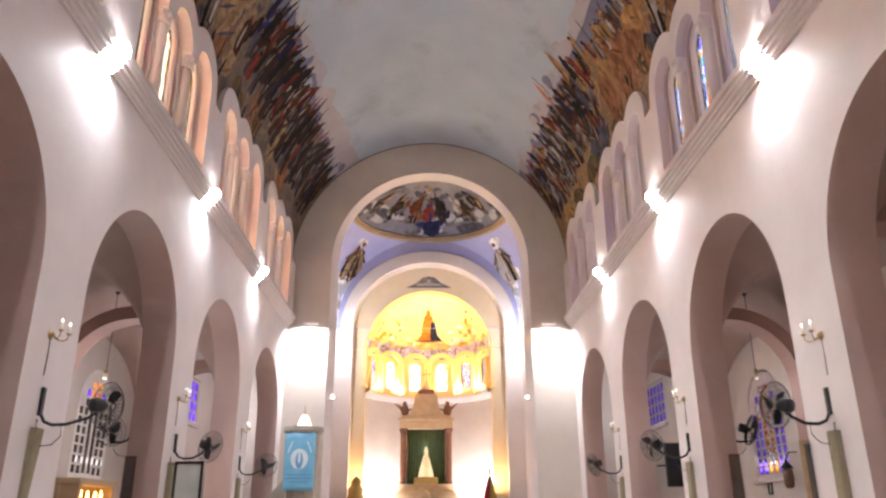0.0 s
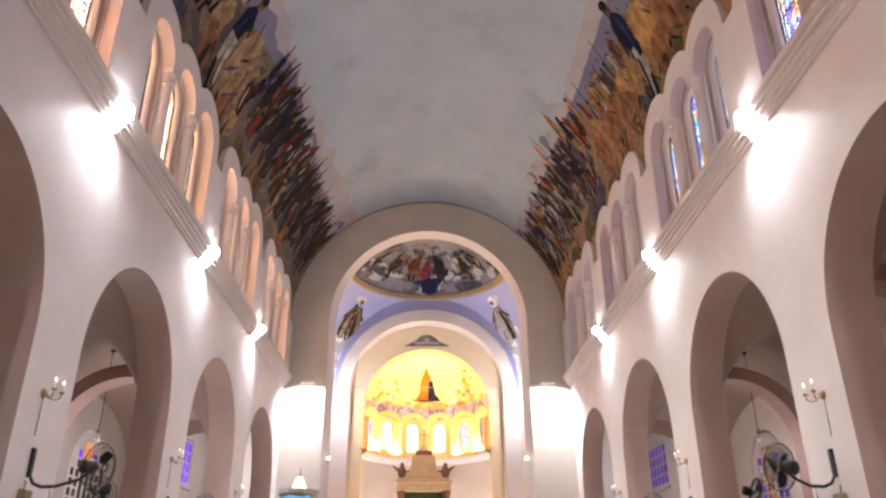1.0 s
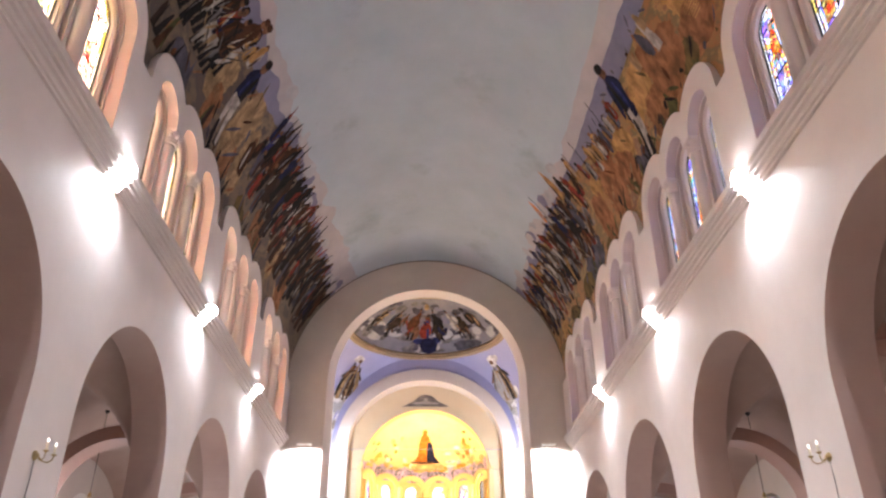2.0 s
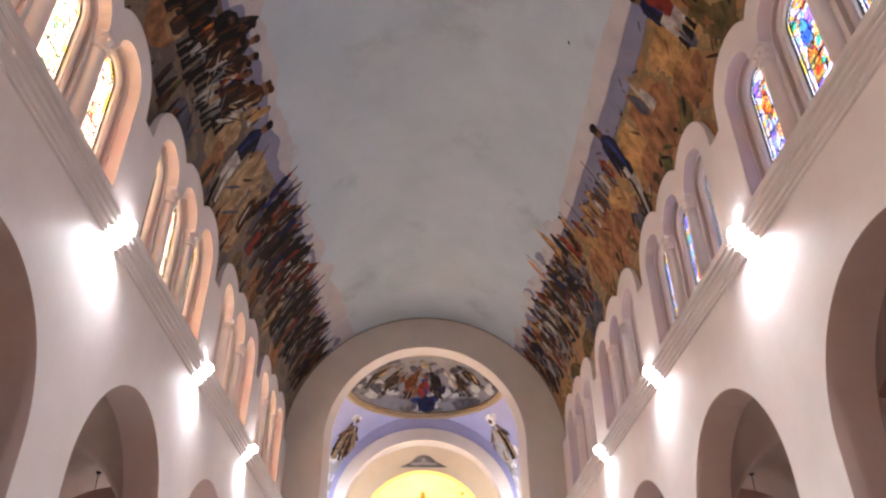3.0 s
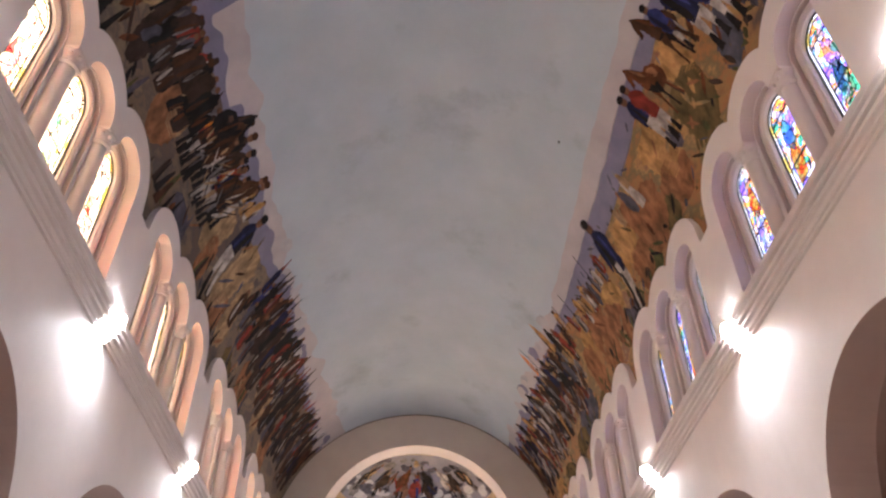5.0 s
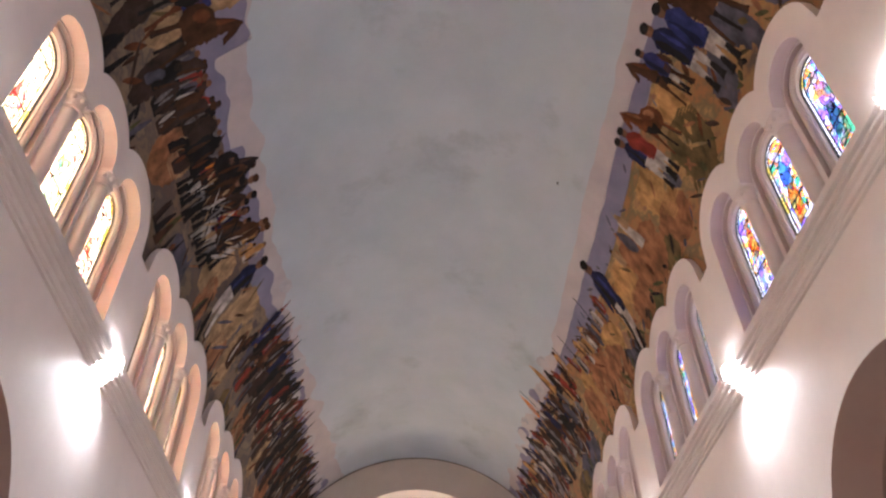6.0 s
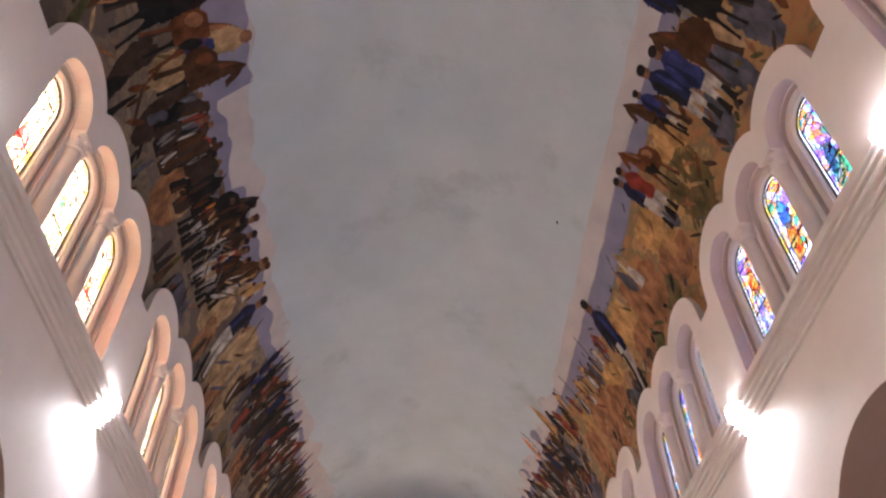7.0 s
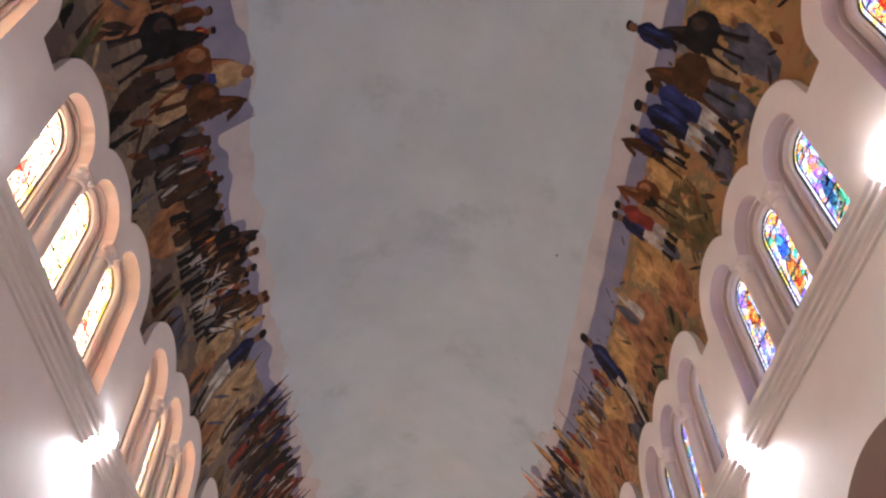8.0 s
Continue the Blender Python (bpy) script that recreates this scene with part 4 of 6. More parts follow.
md = Mural(dome_at)
for i in range(60):
    md.oval(rng.uniform(-5, 5), rng.uniform(0.1, 0.9), rng.uniform(0.2, 0.55), rng.uniform(0.08, 0.22), rng.choice(["grey", "slate", "grey", "slate", "cloud"]), 0, 0.008 + 0.0001 * i)
for i in range(30):
    md.oval(rng.uniform(-5, 5), rng.uniform(0.9, 2.6), rng.uniform(0.2, 0.6), rng.uniform(0.1, 0.3), rng.choice(["slate", "grey", "grey", "violet"]), 0, 0.008 + 0.0001 * i)
for u, v, h, c, l in ((-0.85, 0.55, 1.7, "rust", "brown"), (0.75, 0.55, 1.6, "dark", "navy"), (-0.05, 0.35, 1.5, "red", "blue"), (-2.1, 0.5, 1.4, "umber", "dark"), (-3.3, 0.4, 1.2, "dark", "grey"), (1.9, 0.5, 1.5, "white", "rust"), (2.3, 0.4, 1.3, "umber", "skin"), (3.3, 0.4, 1.0, "dark", "umber"), (-1.6, 0.8, 1.0, "skin", "grey")):
    md.upright(u, v, h, c, l, "dark", rng.uniform(-0.2, 0.2), rng)
    md.oval(u, v + 0.45 * h, 0.22 * h, 0.25 * h, c, 0.2)
for i in range(70):
    c = rng.choice((-3.3, -2.2, -0.85, 0.0, 0.8, 2.1, 3.2))
    k = {-0.85: ["rust", "brown", "red", "skin"], 0.0: ["blue", "navy", "red", "skin"], 0.8: ["dark", "navy", "umber"]}.get(c, ["umber", "skin", "grey", "dark", "tan"])
    md.oval(c + rng.gauss(0, 0.22), 0.75 + abs(rng.gauss(0, 0.42)), rng.uniform(0.05, 0.16), rng.uniform(0.08, 0.25), rng.choice(k), rng.uniform(-0.8, 0.8))
md.oval(0.1, 0.4, 0.4, 0.3, "navy")
md.oval(-0.35, 0.5, 0.3, 0.12, "blue")
md.oval(0.45, 0.55, 0.25, 0.14, "blue")
md.oval(0.0, 2.35, 0.3, 0.25, "tan")
md.build("mural_dome", "painted dome scene of robed shapes on grey clouds")
ringb = bmesh.new()
prof = [(3.95, 15.78), (3.80, 15.80), (3.74, 15.88), (3.80, 15.93), (3.70, 15.98), (3.72, 16.06), (3.95, 16.06)]
vs = [[ringb.verts.new((r * math.cos(2 * math.pi * i / 72), CC + r * math.sin(2 * math.pi * i / 72), z)) for r, z in prof] for i in range(72)]
for i in range(72):
    for j in range(len(prof) - 1):
        ringb.faces.new((vs[i][j], vs[i][j + 1], vs[(i + 1) % 72][j + 1], vs[(i + 1) % 72][j]))
tagged(part("trim_dome_ring", ringb, paint("gilded_plaster", (0.34, 0.24, 0.15), 0.5)), "gilded moulded ring under the dome", "moulding", kind="structure")


def pend_at(sign):
    def at(u, v, off):
        r, a = 6.05 - 1.45 * v, radians(sign * 50) + 1.7 * u / 5.2
        return (r * math.sin(a), CC + r * math.cos(a), 11.1 + math.sqrt(max(0.0, 38.25 - r * r)) - off * 2 - 0.03)
    return at


for sign in (-1, 1):
    mp = Mural(pend_at(sign))
    for i in range(34):
        mp.oval(rng.gauss(0, 0.26), rng.uniform(-0.1, 0.45), rng.uniform(0.1, 0.26), rng.uniform(0.03, 0.09), rng.choice(["mist", "cloud", "mist", "white"]), rng.uniform(-0.5, 0.5), 0.008 + 0.0002 * i)
    for i in range(10):
        mp.oval(0.06 * sign + rng.gauss(0, 0.06), 1.12 + rng.gauss(0, 0.05), rng.uniform(0.08, 0.16), rng.uniform(0.05, 0.09), "mist", 0, 0.0155 + 0.0002 * i)
    for i in range(26):  # folds of the robe
        o, t = rng.uniform(-0.3, 0.3), rng.uniform(0.03, 0.08)
        c = rng.choice(["umber", "brown", "skin", "dark", "tan", "grey"] if sign < 0 else ["white", "tan", "cloud", "grey", "white", "dark"])
        top = rng.uniform(0.7, 1.02)
        mp.rows([(rng.uniform(0.25, 0.42), o * 1.25 - t, o * 1.25 + t), (0.6, o - t, o + t), (top, o * 0.55 - t * 0.6, o * 0.55 + t * 0.6)], c)
    for i in range(8):  # cloak and arms
        a = rng.choice((-1, 1))
        mp.rows([(rng.uniform(0.5, 0.7), a * rng.uniform(0.2, 0.4), a * rng.uniform(0.28, 0.46)), (rng.uniform(0.8, 0.95), a * 0.1, a * 0.2)], rng.choice(["dark", "umber", "skin"]))
    mp.oval(0.0, 1.1, 0.07, 0.06, "skin")
    mp.oval(0.02, 1.15, 0.085, 0.04, "umber")
    mp.build("mural_pendentive", "painted robed shape on clouds over violet blue")


def half_dome_at(u, v, off):
    e, a = v / AR, u / 3.3
    r = AR - off * 2 - 0.012
    return (r * math.cos(e) * math.sin(a), AY + r * math.cos(e) * math.cos(a), 10.2 + r * math.sin(e))


mh = Mural(half_dome_at)
for i in range(80):
    a = -4.9 + 9.8 * i / 79
    mh.oval(a, 0.55 + 0.12 * math.sin(5 * a), 0.35, rng.uniform(0.25, 0.42), "lilac" if i % 3 else "mist", 0, 0.004 + 0.0001 * (i % 7))
for c in (-2.6, 2.6):
    for i in range(26):
        mh.oval(c + rng.gauss(0, 0.5), 1.55 + rng.gauss(0, 0.5), rng.uniform(0.1, 0.25), rng.uniform(0.08, 0.2), rng.choice(["peach", "peach", "orange", "gold", "mist", "peach"]), rng.uniform(-0.5, 0.5))
for i in range(26):
    mh.oval(rng.gauss(0, 1.0), 0.95 + rng.gauss(0, 0.12), rng.uniform(0.15, 0.35), rng.uniform(0.06, 0.16), rng.choice(["gold", "peach", "peach", "mist"]))
for i in range(90):
    a = -5.0 + 10.0 * i / 89
    mh.oval(a, 0.42 + 0.1 * math.sin(4 * a), 0.3, rng.uniform(0.25, 0.36), "lilac" if i % 4 else "violet", 0, 0.03 + 0.0001 * (i % 7))
mh.oval(0, 1.02, 0.8, 0.24, "peach")
mh.oval(-0.1, 1.25, 0.72, 0.07, "skin")
mh.rows([(1.2, -0.7, 0.6), (1.6, -0.42, 0.5), (2.3, -0.38, 0.42), (2.75, -0.3, 0.3), (2.95, -0.12, 0.12)], "orange")
mh.rows([(1.2, 0.15, 0.85), (1.6, 0.1, 0.55), (2.4, 0.16, 0.44)], "navy")
mh.oval(0.0, 3.05, 0.19, 0.2, "orange")
mh.build("mural_half_dome", "painted robed shape on golden clouds")

# emblem over the apse opening
bm = bmesh.new()
prof = [(-0.95, 0.0), (-0.5, 0.22), (-0.25, 0.46), (0.0, 0.52), (0.25, 0.46), (0.5, 0.22), (0.95, 0.0)]
top = [bm.verts.new((x * 1.3, CY1 + 0.77, 13.46 + z * 1.25)) for x, z in prof]
bm.faces.new(top)
ext = bmesh.ops.extrude_face_region(bm, geom=bm.faces[:])
bmesh.ops.translate(bm, verts=[v for v in ext["geom"] if isinstance(v, bmesh.types.BMVert)], vec=(0, 0.03, 0))
emb = part("wall_emblem", bm, paint("emblem_grey", (0.2, 0.17, 0.16), 0.6, 0, 0.4))
tagged(emb, "grey painted emblem over the apse opening", "emblem", kind="structure")
inner = bmesh.new()
for (cx, cz, rx, rz) in ((0, 0.16, 0.3, 0.09), (-0.35, 0.13, 0.2, 0.06), (0.35, 0.13, 0.2, 0.06), (0, 0.34, 0.08, 0.09)):
    inner.faces.new([inner.verts.new((cx * 1.3 + 1.25 * rx * math.cos(a * math.pi / 8), CY1 + 0.764 - 0.002 * rx, 13.5 + cz + rz * math.sin(a * math.pi / 8))) for a in range(16)])
part("emblem_relief", inner, paint("emblem_pale", (0.45, 0.4, 0.37), 0.6), emb)

# ---- apse window arcade: flat facets round the curve ----
AG = surface("apse_arcade_cream", (0.78, 0.6, 0.28), (0.84, 0.68, 0.36), 1.0, 0.5)
UW = 0.82
for k, deg in enumerate((-91, -65, -39, -13, 13, 39, 65, 91)):
    a = radians(deg)
    out = Vector((math.sin(a), math.cos(a), 0))
    tan = Vector((math.cos(a), -math.sin(a), 0))

    def facet(u, v, w, out=out, tan=tan):
        p = Vector((0, AY, 0)) + out * (3.24 + w) + tan * u
        return (p.x, p.y, v)

    outline = [(-UW, 8.1)] + [(-UW, 10.05)] + [(UW * -math.cos(math.pi * i / 16), 10.05 + 0.62 * math.sin(math.pi * i / 16)) for i in range(1, 16)] + [(UW, 10.05), (UW, 8.1)]
    o = slab("wall_apse_arcade", [outline, arch(0, 0.58, 8.35, 9.85, rise=0.55)], facet, 0.12, AG)
    tagged(o, "golden lit plaster arcade facet with scalloped top", "wall", kind="structure")
    o = slab("wall_apse_window", [[(-UW, 8.1), (-UW, 10.3), (UW, 10.3), (UW, 8.1)], arch(0, 0.34, 8.5, 9.75)], lambda u, v, w: facet(u, v, w + 0.12), 0.12, AG)
    tagged(o, "golden lit plaster wall round an apse window", "wall", kind="structure")
    n_win += 1
    root = new("window_%d" % n_win)
    window_parts(root, GLASS_A, 0.34, 8.5, 9.75)
    p = Vector((0, AY, 0)) + out * 3.42
    root.matrix_world = pose(p.x, p.y, 0, 0, 0, math.degrees(math.atan2(out.y, out.x)))
    tagged(root, "narrow round-headed stained glass window in the apse", "window", kind="structure")
    # shaft between two facets
    a2x = radians(deg + 13)
    if k < 7:
        sh = part("trim_apse_shaft", lathe_bm([(0.13, 8.1), (0.13, 8.25), (0.09, 8.3), (0.09, 9.75), (0.15, 9.9), (0.15, 9.95)], 12, (3.2 * math.sin(a2x), AY + 3.2 * math.cos(a2x), 0)), AG)
        tagged(sh, "slim golden lit shaft between apse windows", "column", kind="structure")
led = bmesh.new()
prof = [(3.56, 7.82), (3.3, 7.84), (3.22, 7.95), (3.08, 8.0), (3.05, 8.12), (3.56, 8.14)]
vs = [[led.verts.new((r * math.cos(math.pi * i / 48), AY + r * math.sin(math.pi * i / 48), z)) for r, z in prof] for i in range(49)]
for i in range(48):
    for j in range(len(prof)):
        led.faces.new((vs[i][j], vs[i][(j + 1) % 6], vs[i + 1][(j + 1) % 6], vs[i + 1][j]))
tagged(part("trim_apse_ledge", led, TRIM), "moulded white ledge under the apse windows", "ledge", kind="structure")


# ---- aisle vaults, ribs and windows ----
AISLE_X = 7.75
PINK = surface("aisle_vault_plaster", (0.36, 0.25, 0.215), (0.44, 0.32, 0.28), 0.8, 0.65, fine=25)
DARKGLASS = paint("dark_pane", (0.05, 0.03, 0.03), 0.15)
VIOLETG = stained("violet_pane", [VIOLET, (0.4, 0.22, 0.95), VIOLET, (0.22, 0.1, 0.7)], 12.0, 0.0)
FLAMEG = stained("amber_pane", [FLAME, RUBY, SUNY, FLAME, (0.7, 0.2, 0.05), CLEAR], 14.0, 0.02)
LILAC = paint("lilac_frame", (0.5, 0.42, 0.42), 0.5)
WHITEPAINT = paint("white_paint", (0.75, 0.72, 0.68), 0.4)
for s, side in ((-1, "west"), (1, "east")):
    nx, ny = 40, 420
    verts, faces = [], []
    for j in range(ny + 1):
        y = BAYS[0] - 3.05 + (26.6 - BAYS[0] + 3.05) * j / ny
        t = ((y - BAYS[0] + 3.05) % 6.1) / 3.05 - 1
        for i in range(nx + 1):
            q = -math.cos(math.pi * i / nx)
            z = 4.3 + max(2.6 * math.sqrt(max(0, 1 - q * q)), (2.65 - 0.6 * q) * math.sqrt(max(0, 1 - t * t)))
            verts.append((s * (AISLE_X + 1.25 * q), y, z))
    for j in range(ny):
        for i in range(nx):
            k = j * (nx + 1) + i
            faces.append((k, k + 1, k + nx + 2, k + nx + 1))
    o = mesh_ob("ceiling_aisle_vault_" + side, verts, faces, PINK, None, True)
    tagged(o, "groined dusty pink plaster aisle vault", "ceiling", kind="structure")
    for y in PIERS:
        inner = [(6.9 + 1.5 * math.cos(radians(a)), 4.5 + 1.5 * math.sin(radians(a))) for a in range(104, -1, -6)]
        outer = [(6.9 + 1.8 * math.cos(radians(a)), 4.5 + 1.8 * math.sin(radians(a))) for a in range(0, 103, 6)]
        ring = [(6.5, 5.9)] + inner + [(8.4, 0.02), (9.0, 0.02), (9.0, 4.5)] + outer + [(6.5, 6.25)]
        o = slab("wall_aisle_arch_" + side, [ring], lambda u, v, w, s=s, y=y: (s * u, y - 0.3 + w, v), 0.6, TERRA)
        tagged(o, "terracotta pink transverse aisle arch", "arch", kind="structure")


def pane_ob(name, cache, w, h, mat, parent, u, v):
    key = (round(w, 3), round(h, 3), mat.name)
    if key not in cache:
        me = bpy.data.meshes.new(name)
        bm = box_bm(-0.012, 0.012, -w / 2, w / 2, -h / 2, h / 2)
        bmesh.ops.recalc_face_normals(bm, faces=bm.faces)
        bm.to_mesh(me)
        bm.free()
        me.materials.append(mat)
        cache[key] = me
    ob = new(name, cache[key])
    ob.parent, ob.location = parent, (0, u, v)
    return ob


def lattice_window(name, label, m, cols, rows, width, z0, z1, mat_at, frame_mat, head=0.0, tall=()):
    """A window of separate panes; head: radius of a round top."""
    root = new(name)
    root.matrix_world = m
    tagged(root, label, "window", kind="structure")
    cache = {}
    cw, rh = width / cols, (z1 - z0) / rows
    holes = []
    for c in range(cols):
        u = -width / 2 + (c + 0.5) * cw
        for r in range(rows):
            v, ph = z0 + (r + 0.5) * rh, rh
            if c in tall and r < 8:  # tall undivided panes in the middle
                if r:
                    continue
                v, ph = z0 + 4 * rh, 8 * rh - 0.04
            elif head and math.hypot(u, max(0, v + rh / 2 - (z1 - head))) + cw / 2 > head + 0.03:
                continue
            holes.append([(u - cw * 0.38, v - ph * 0.4 - (ph - rh) * 0.1), (u + cw * 0.38, v - ph * 0.4 - (ph - rh) * 0.1), (u + cw * 0.38, v + ph * 0.4 + (ph - rh) * 0.1), (u - cw * 0.38, v + ph * 0.4 + (ph - rh) * 0.1)])
            pane_ob("pane", cache, cw * 0.78, ph * 0.8 + (ph - rh) * 0.2 + rh * 0.02, mat_at(c, r), root, u, v)
    e = 0.09
    outline = arch(0, width / 2 + e, z0 - e, z1 - head, width / 2 + e, rise=head + e) if head else [(-width / 2 - e, z0 - e), (-width / 2 - e, z1 + e), (width / 2 + e, z1 + e), (width / 2 + e, z0 - e)]
    slab("window_frame", [outline] + holes, lambda u, v, w: (w - 0.04, u, v), 0.08, frame_mat, parent=root)
    part("window_sill", box_bm(-0.16, 0.16, -width / 2 - 0.18, width / 2 + 0.18, z0 - 0.2, z0 - 0.1, 0.01), frame_mat, root)
    return root


def east_pane(c, r):
    return FLAMEG if c in (2, 3) and r < 10 or r > 8 and 0 < c < 5 or (r in (6, 7) and c in (0, 1, 4)) else VIOLETG


lattice_window("window_90", "tall arched window of violet and amber panes", pose(9.05, 20.3, 0), 6, 11, 1.9, 2.7, 5.3, east_pane, LILAC, 0.95)
lattice_window("window_91", "white lattice window with dark panes and coloured head", pose(-9.05, 20.4, 0), 6, 11, 1.9, 2.75, 5.4, lambda c, r: (FLAMEG if 1 < c < 4 else VIOLETG) if r > 7 else DARKGLASS, WHITEPAINT, 0.95, (2, 3))
lattice_window("window_92", "small rectangular window with violet panes", pose(9.05, 29.9, 0), 5, 4, 2.3, 5.15, 6.65, lambda c, r: VIOLETG, LILAC)
lattice_window("window_93", "small rectangular window with violet panes", pose(-9.05, 28.85, 0), 2, 4, 1.1, 5.15, 6.65, lambda c, r: VIOLETG, LILAC)

# ---- fixtures ----
WOOD = surface("dark_wood", (0.09, 0.045, 0.025), (0.16, 0.08, 0.045), 6.0, 0.45)
BLACK = paint("black_enamel", (0.02, 0.02, 0.022), 0.35, 0.3)
STEEL = paint("wire_steel", (0.1, 0.1, 0.105), 0.35, 0.9)
BRASS = paint("brass", (0.42, 0.31, 0.16), 0.35, 1.0)
IVORY = paint("ivory_candle", (0.8, 0.74, 0.6), 0.5)
BULB = glow("bulb_glow", (1.0, 0.95, 0.9), 3.5)
FLOOD = glow("flood_glow", (1.0, 0.98, 1.0), 60.0)


def floodlight():
    root = new("floodlight")  # wall at x = 0.13
    part("housing", box_bm(-0.09, 0.09, -0.13, 0.13, 0.02, 0.1, 0.015), WHITEPAINT, root)
    part("lens", box_bm(-0.07, 0.07, -0.11, 0.11, 0.005, 0.02), FLOOD, root, "white glowing lens")
    # glowing ball added to give the lamp's glare a shape
    part("bulb", lathe_bm([(0.04, -0.035), (0.1, -0.01), (0.145, 0.05), (0.155, 0.1), (0.13, 0.17), (0.07, 0.21), (0.01, 0.22)], 16, (-0.13, 0, 0)), FLOOD, root, "bare glowing bulb")
    part("wall_plate", box_bm(0.11, 0.13, -0.06, 0.06, 0.0, 0.14, 0.005), WHITEPAINT, root)
    part("bracket", tube_bm([(0.08, 0, 0.07), (0.12, 0, 0.07)], 0.02), WHITEPAINT, root)
    return tagged(root, "bright white floodlight on the wall under the cornice", "floodlight", "floodlights along the nave")


fl = floodlight()
fl.matrix_world = pose(5.62, PIERS[0], 9.18)
for y in PIERS:
    for s in (-1, 1):
        if (s, y) != (1, PIERS[0]):
            copy_thing(fl, pose(s * 5.62, y, 9.18, 0, 0, 0 if s > 0 else 180))


def strip_light(s):
    root = new("strip_light")
    part("housing", box_bm(-0.3, 0.3, -0.05, 0.05, 0.0, 0.07, 0.012), WHITEPAINT, root)
    part("lens", box_bm(-0.27, 0.27, -0.035, 0.035, -0.01, 0.0), glow("strip_glow", (1.0, 0.98, 0.96), 0.9), root, "white glowing lens")
    for x in (-0.2, 0.2):
        part("bracket", box_bm(x - 0.03, x + 0.03, 0.07, 0.45, 0.02, 0.06), WHITEPAINT, root)
    root.matrix_world = pose(s * 4.75, 29.05, 8.97)
    return tagged(root, "long white strip floodlight on the end wall", "floodlight", "floodlights on the end wall")


strip_light(-1), strip_light(1)


def sconce():
    root = new("wall_sconce")  # back plate on the wall at x = 0, arms towards +x
    part("back_plate", lathe_bm([(0.09, 0.0), (0.085, 0.02), (0.05, 0.05), (0.02, 0.08)], 16), BRASS, root).matrix_basis = pose(0, 0, 0, 0, 90, 0)
    for d in (-1, 1):
        am = part("arm", tube_bm([(0.06, 0, 0), (0.12, d * 0.05, -0.09), (0.2, d * 0.11, -0.1), (0.25, d * 0.15, -0.05), (0.26, d * 0.16, 0.02)], 0.012), BRASS, root)
        part("drip_tray", lathe_bm([(0.02, 0.0), (0.05, 0.02), (0.055, 0.03), (0.02, 0.035)], 14, (0.26, d * 0.16, 0.02)), BRASS, am)
        part("candle_tube", lathe_bm([(0.02, 0.05), (0.02, 0.2), (0.012, 0.205)], 12, (0.26, d * 0.16, 0.0)), IVORY, am, "ivory candle tube")
        part("bulb", lathe_bm([(0.01, 0.2), (0.015, 0.22), (0.009, 0.25), (0.002, 0.265)], 10, (0.26, d * 0.16, 0.0)), BULB, am, "small lit candle bulb")
    part("cable", tube_bm([(0.01, 0, -0.05), (0.012, 0.01, -0.4), (0.012, -0.01, -0.75)], 0.008, 6), BLACK, root, "thin dark cable")
    return tagged(root, "brass two-armed candle sconce on the white pier", "wall sconce", "sconces on the piers")


sc = sconce()
sc.matrix_world = pose(-5.75, 10.9, 4.2) @ Matrix.Scale(0.8, 4)
for s, y in ((1, 10.9), (-1, 17.0), (1, 17.2), (-1, 23.2), (1, 23.3)):
    copy_thing(sc, pose(s * 5.75, y, 4.2, 0, 0, 0 if s < 0 else 180))


